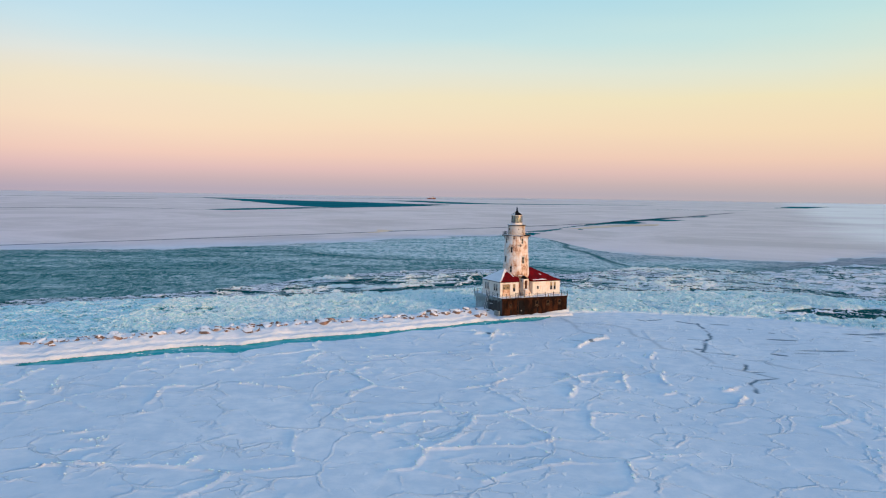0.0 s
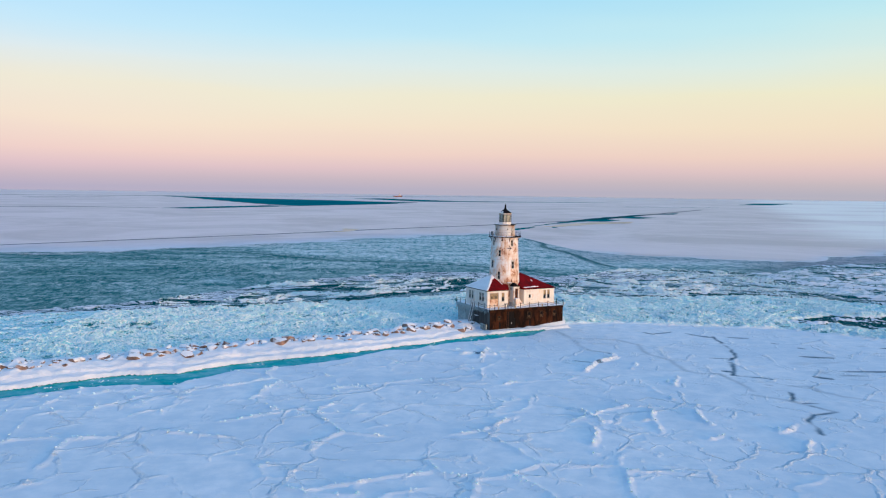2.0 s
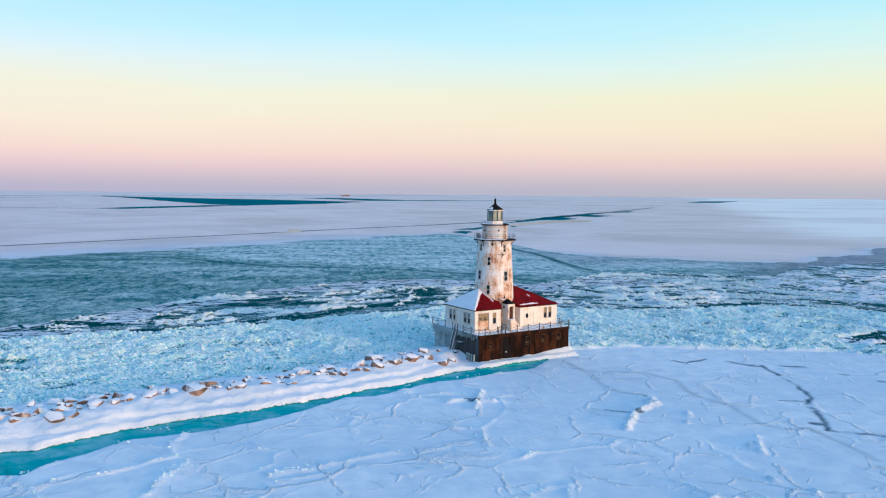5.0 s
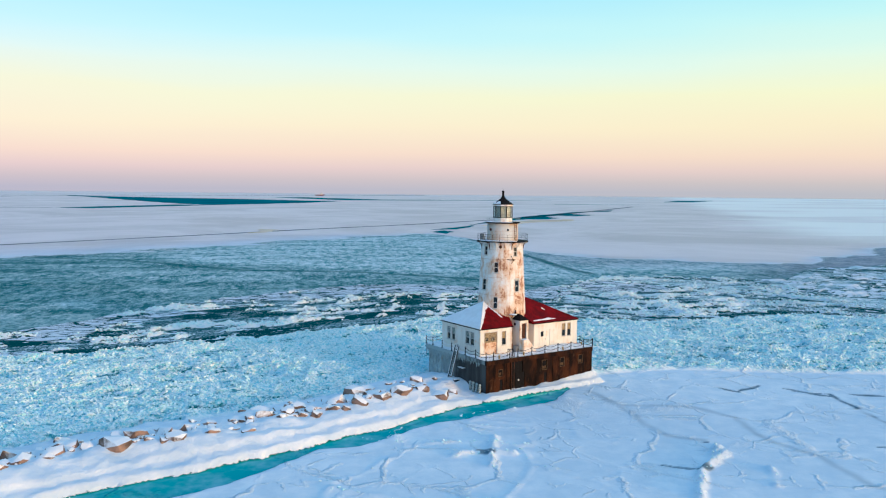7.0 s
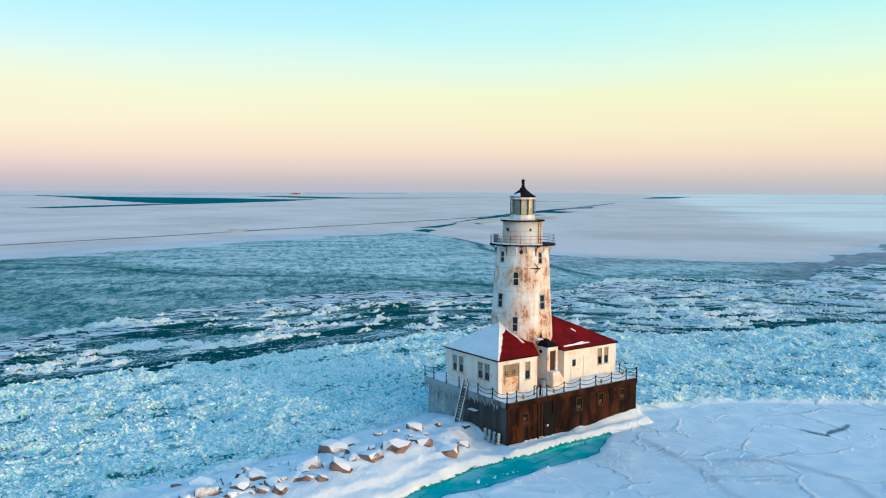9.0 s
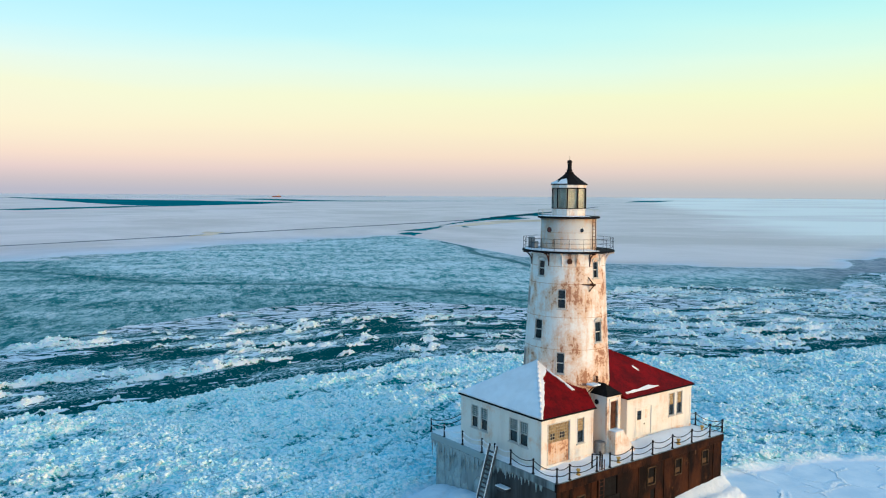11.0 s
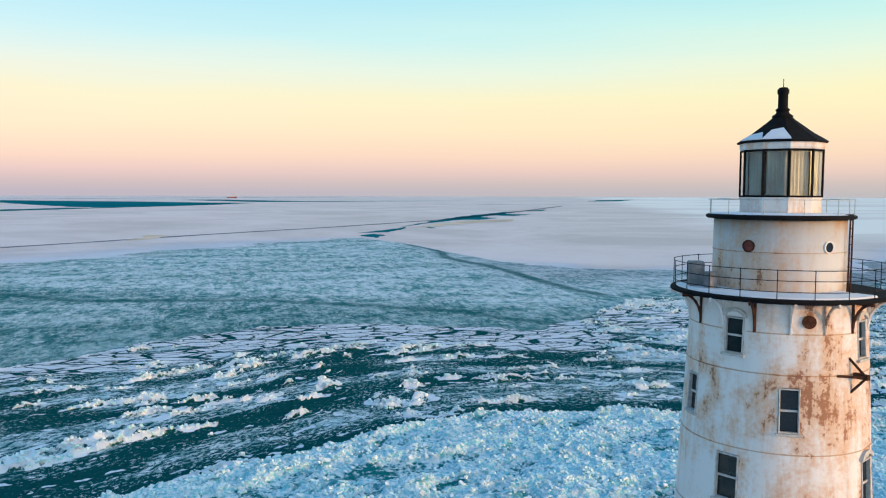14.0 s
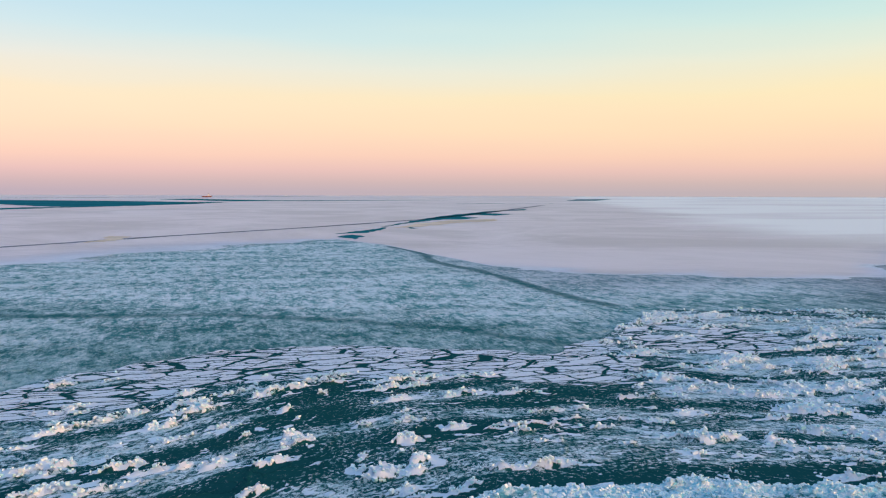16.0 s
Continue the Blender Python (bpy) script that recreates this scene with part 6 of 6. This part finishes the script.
    # watch room
    part("watch_room", turned([(2.24, z + 0.16), (2.22, 23.12), (2.0, 23.12)], 72), M["drum"], tower, "streaked white drum of the watch room", True)
    part("seam_band", turned([(2.2, 21.98), (2.245, 21.985), (2.245, 22.015), (2.2, 22.02)], 72), M["seam"], tower)
    for az, mat in ((-177.7, "signal_red"), (-108.8, "glass"), (100, "glass"), (0, "glass")):
        m = around(az, 2.2, 22.2) @ Matrix.Rotation(math.pi / 2, 4, "X")
        port = part("porthole", turned([(0.17, -0.05), (0.215, -0.05), (0.215, 0.07), (0.17, 0.07), (0.17, -0.05)], 18), M["rust"] if mat == "signal_red" else M["tower"], tower)
        port.matrix_local = m
        disc = part("port_cover", turned([(0, 0.04), (0.17, 0.04), (0.17, -0.02), (0, -0.02)], 18), M[mat], port, "rust-red cover" if mat == "signal_red" else "dark glass")
    # upper gallery, roof of the watch room
    part("upper_deck", turned([(1.2, 23.1), (2.42, 23.1), (2.5, 23.14), (2.5, 23.22), (2.42, 23.26), (1.2, 23.26)], 64), M["black"], tower, "thin dark upper deck")
    part("upper_snow", turned([(1.36, 23.265), (2.38, 23.265), (2.3, 23.3), (1.36, 23.33)], 32, a0=120, a1=270), M["snow"], tower)
    for i in range(12):
        a = radians(15 + 30 * i)
        part("baluster", rod((2.42 * math.cos(a), 2.42 * math.sin(a), 23.24), (2.42 * math.cos(a), 2.42 * math.sin(a), 23.78), 0.014, 5), M["frame"], tower)
    part("upper_rail", tube([(2.42 * math.cos(radians(9 * i)), 2.42 * math.sin(radians(9 * i)), 23.78) for i in range(41)], 0.014, 5), M["frame"], tower)
    # ladder on the drum
    ml = around(-78, 2.36, 0)
    for x in (-0.22, 0.22):
        part("ladder_rail", rod(ml @ Vector((x, 0, z + 0.16)), ml @ Vector((x, 0, 23.3)), 0.03, 6), M["rust"], tower)
    for i in range(9):
        part("ladder_rung", rod(ml @ Vector((-0.22, 0, z + 0.4 + 0.28 * i)), ml @ Vector((0.22, 0, z + 0.4 + 0.28 * i)), 0.018, 6), M["rust"], tower)
    # equipment box on the gallery
    mb = around(140, 2.95, z + 0.16)
    part("equipment_box", box((-0.25, -0.25, 0), (0.25, 0.25, 0.95), 0.04, m=mb), M["grey"], tower, "grey cabinet on the gallery")
    part("equipment_box", box((-0.2, -0.15, 0), (0.2, 0.2, 0.6), 0.04, m=around(156, 2.8, z + 0.2)), M["grey"], tower, "grey cabinet on the gallery")
    return tower


build_tower()


def build_lantern():
    lan = thing("lantern_room", TOWER, "ten-sided glazed lantern room with black conical roof", "lantern")
    n = 10
    off = 2.3
    def ngon(profile, shift=0.0):
        bm = turned(profile, n)
        bmesh.ops.rotate(bm, verts=bm.verts[:], cent=(0, 0, 0), matrix=Matrix.Rotation(radians(off + shift), 3, "Z"))
        return bm
    part("base_wall", ngon([(1.2, 23.2), (1.36, 23.2), (1.36, 23.8), (1.4, 23.82), (1.4, 23.87), (1.2, 23.87)]), M["tower"], lan, "white panelled base")
    part("head_ring", ngon([(1.2, 25.5), (1.38, 25.5), (1.42, 25.6), (1.42, 25.78), (1.2, 25.78)]), M["tower"], lan, "white ring over the panes")
    R = 1.36
    for i in range(n):
        a = radians(off + 36 * i)
        part("mullion", rod((R * math.cos(a), R * math.sin(a), 23.86), (R * math.cos(a), R * math.sin(a), 25.52), 0.05, 6), M["black"], lan)
        b = radians(off + 36 * (i + 1))
        m0, m1 = Vector((R * math.cos(a), R * math.sin(a), 0)), Vector((R * math.cos(b), R * math.sin(b), 0))
        bm = bmesh.new()
        lo, hi = m0.lerp(m1, 0.04), m0.lerp(m1, 0.96)
        nrm = ((m0 + m1) / 2).normalized() * 0.012
        vs = [bm.verts.new(p + s * nrm + Vector((0, 0, zz))) for s in (-1, 1) for p, zz in ((lo, 23.9), (hi, 23.9), (hi, 25.48), (lo, 25.48))]
        for f in ((0, 1, 2, 3), (7, 6, 5, 4), (0, 4, 5, 1), (1, 5, 6, 2), (2, 6, 7, 3), (3, 7, 4, 0)):
            bm.faces.new([vs[k] for k in f])
        bmesh.ops.recalc_face_normals(bm, faces=bm.faces[:])
        pane = part("pane", bm, M["lantern_glass"], lan)
        pane.visible_shadow = False
        # drawn curtains behind some panes
        bm = bmesh.new()
        k = 14
        cur = []
        for j in range(k + 1):
            p = m0.lerp(m1, 0.05 + 0.9 * j / k) * (0.9 + 0.018 * math.sin(j * 2.3 + i))
            cur.append((bm.verts.new((p.x, p.y, 23.9)), bm.verts.new((p.x, p.y, 25.46))))
        for c0, c1 in zip(cur, cur[1:]):
            bm.faces.new((c0[0], c1[0], c1[1], c0[1]))
        part("curtain", bm, M["curtain"], lan, "pale hanging curtain", True)
    for z in (23.88, 25.5):
        ring = [(R * math.cos(radians(off + 36 * i)), R * math.sin(radians(off + 36 * i)), z) for i in range(n + 1)]
        part("glazing_rail", tube(ring, 0.045, 6), M["black"], lan)
    part("lens_stand", turned([(0, 23.3), (0.4, 23.3), (0.35, 24.2), (0.0, 24.2)], 16), M["grey"], lan)
    roof = part("roof", ngon([(1.0, 25.78), (1.5, 25.76), (1.52, 25.82), (1.0, 26.15), (0.45, 26.58), (0.3, 26.72), (0.0, 26.72)]), M["black"], lan, "black conical lantern roof")
    bm = bmesh.new()
    for i, top in ((4, 1.12), (5, 0.92)):
        a, b = radians(off + 36 * i), radians(off + 36 * (i + 1))
        pts = [(1.5, 25.86, a), (1.5, 25.86, b), (top, 26.19 + 0.72 * (1.0 - top), b - 0.15), (top + 0.1, 26.19 + 0.72 * (0.9 - top), a + 0.1)]
        bm.faces.new([bm.verts.new((r * math.cos(t), r * math.sin(t), zz + 0.03)) for r, zz, t in pts])
    bmesh.ops.recalc_face_normals(bm, faces=bm.faces[:])
    ex = bmesh.ops.extrude_face_region(bm, geom=bm.faces[:])
    for v in ex["geom"]:
        if isinstance(v, bmesh.types.BMVert):
            v.co.z -= 0.04
    bmesh.ops.recalc_face_normals(bm, faces=bm.faces[:])
    part("snow_patch", bm, M["snow"], roof, "snow on the shaded roof panels")
    part("ventilator", turned([(0.34, 26.66), (0.36, 26.74), (0.24, 26.82), (0.2, 26.9), (0.24, 26.93), (0.24, 26.98), (0.17, 27.02), (0.165, 27.5), (0.2, 27.54), (0.2, 27.66), (0.14, 27.74), (0, 27.77)], 20), M["black"], lan, "black ventilator stack", True)
    part("lightning_rod", rod((0, 0, 27.7), (0, 0, 28.05), 0.014, 6), M["iron"], lan)


build_lantern()


# ---- boulders of the breakwater ----
def boulder_mesh(seed):
    """A quarried block: a hull of scattered corners."""
    r = random.Random(seed)
    bm = bmesh.new()
    for i in range(40):
        d = Vector((r.uniform(-1, 1), r.uniform(-1, 1), r.uniform(-1, 1)))
        d /= max(abs(d.x), abs(d.y), abs(d.z))
        bm.verts.new(d.lerp(d.normalized(), 0.45) * r.uniform(0.46, 0.56))
    bmesh.ops.convex_hull(bm, input=bm.verts[:])
    bmesh.ops.delete(bm, geom=[v for v in bm.verts if not v.link_faces], context="VERTS")
    bmesh.ops.recalc_face_normals(bm, faces=bm.faces[:])
    me = bpy.data.meshes.new("boulder")
    bm.to_mesh(me)
    bm.free()
    me.materials.append(M["rock"])
    return me


def build_boulders():
    meshes = [boulder_mesh(i) for i in range(10)]
    r = random.Random(21)
    # the blocks that stand out, then a scatter of lesser stones
    spots = [(-26.2, 178.9, 2.5), (-20.5, 180.2, 1.8), (-4.2, 193.9, 2.4), (-5.4, 191.4, 1.6), (-1.5, 197.3, 2.3), (0.0, 199.7, 1.8), (1.6, 194.8, 2.1), (0.7, 196.5, 1.5), (4.4, 197.4, 2.5), (7.1, 198.6, 1.9), (9.5, 197.1, 1.7), (-1.2, 192.0, 1.5), (11.2, 199.1, 1.4), (9.6, 204.1, 0.8), (-8.5, 191.5, 1.5), (-9.7, 189.6, 1.4), (-3.1, 190.6, 1.2), (-6.4, 188.7, 1.3)]
    for count, lo, hi, s0, s1 in ((8, -20, 7, 0.9, 1.5), (20, -45, -12, 1.2, 2.2), (34, -78, -30, 1.2, 2.4), (150, -78, 8, 0.5, 1.1)):
        goal, tries = len(spots) + count, 0
        while len(spots) < goal and tries < 9000:
            tries += 1
            x = r.uniform(lo, hi)
            f, b = float(BANK_FRONT(x)), float(BANK_BACK(x))
            y = f + (b - f) * r.triangular(0.28, 0.78, 0.5)
            size = r.uniform(s0, s1)
            if any(math.hypot(x - p[0], y - p[1]) < 0.42 * (size + p[2]) for p in spots) or (x > 8 and y > 202):
                continue
            spots.append((x, y, size))
    z, _ = lake(np.array([s[0] for s in spots]), np.array([s[1] for s in spots]))
    for (x, y, size), zz in zip(spots, z):
        ob = new("boulder", r.choice(meshes))
        size *= 1.2
        flat = size * r.uniform(0.55, 0.8)
        ob.matrix_world = pose(x, y, float(zz) + flat * r.uniform(-0.26, -0.1), r.uniform(-22, 22), r.uniform(-22, 22), r.uniform(0, 360)) @ Matrix.Diagonal((size * r.uniform(0.9, 1.2), size * r.uniform(0.75, 1.0), flat, 1))
        tagged(ob, "reddish-brown breakwater boulder half buried in snow" if size > 1 else "small brown stone poking through breakwater snow", "boulder", "breakwater boulders")


build_boulders()


# ---- the far ship ----
def build_ship():
    ship = thing("ship", pose(-48, 3500, 0.1, 0, 0, 12), "small far red and white ship in the ice", "ship")
    L = 36.0
    outline = [(-L / 2, 1.2), (-L / 2 - 1, 4.0), (L / 2 - 6, 4.0), (L / 2 + 3, 6.0), (L / 2, 1.2), (L / 2 - 3, 0.0), (-L / 2 + 1, 0.0)]
    part("hull", prism(outline, 9.0, Matrix.Translation((0, -4.5, 0))), M["signal_red"], ship, "red hull")
    part("cabin", box((2, -3.5, 4.0), (12, 3.5, 8.5), 0.3), M["frame"], ship, "white deckhouse")
    part("bridge", box((5, -3, 8.5), (10, 3, 11), 0.3), M["frame"], ship)
    part("mast", rod((7, 0, 11), (7, 0, 16), 0.35), M["iron"], ship)


build_ship()
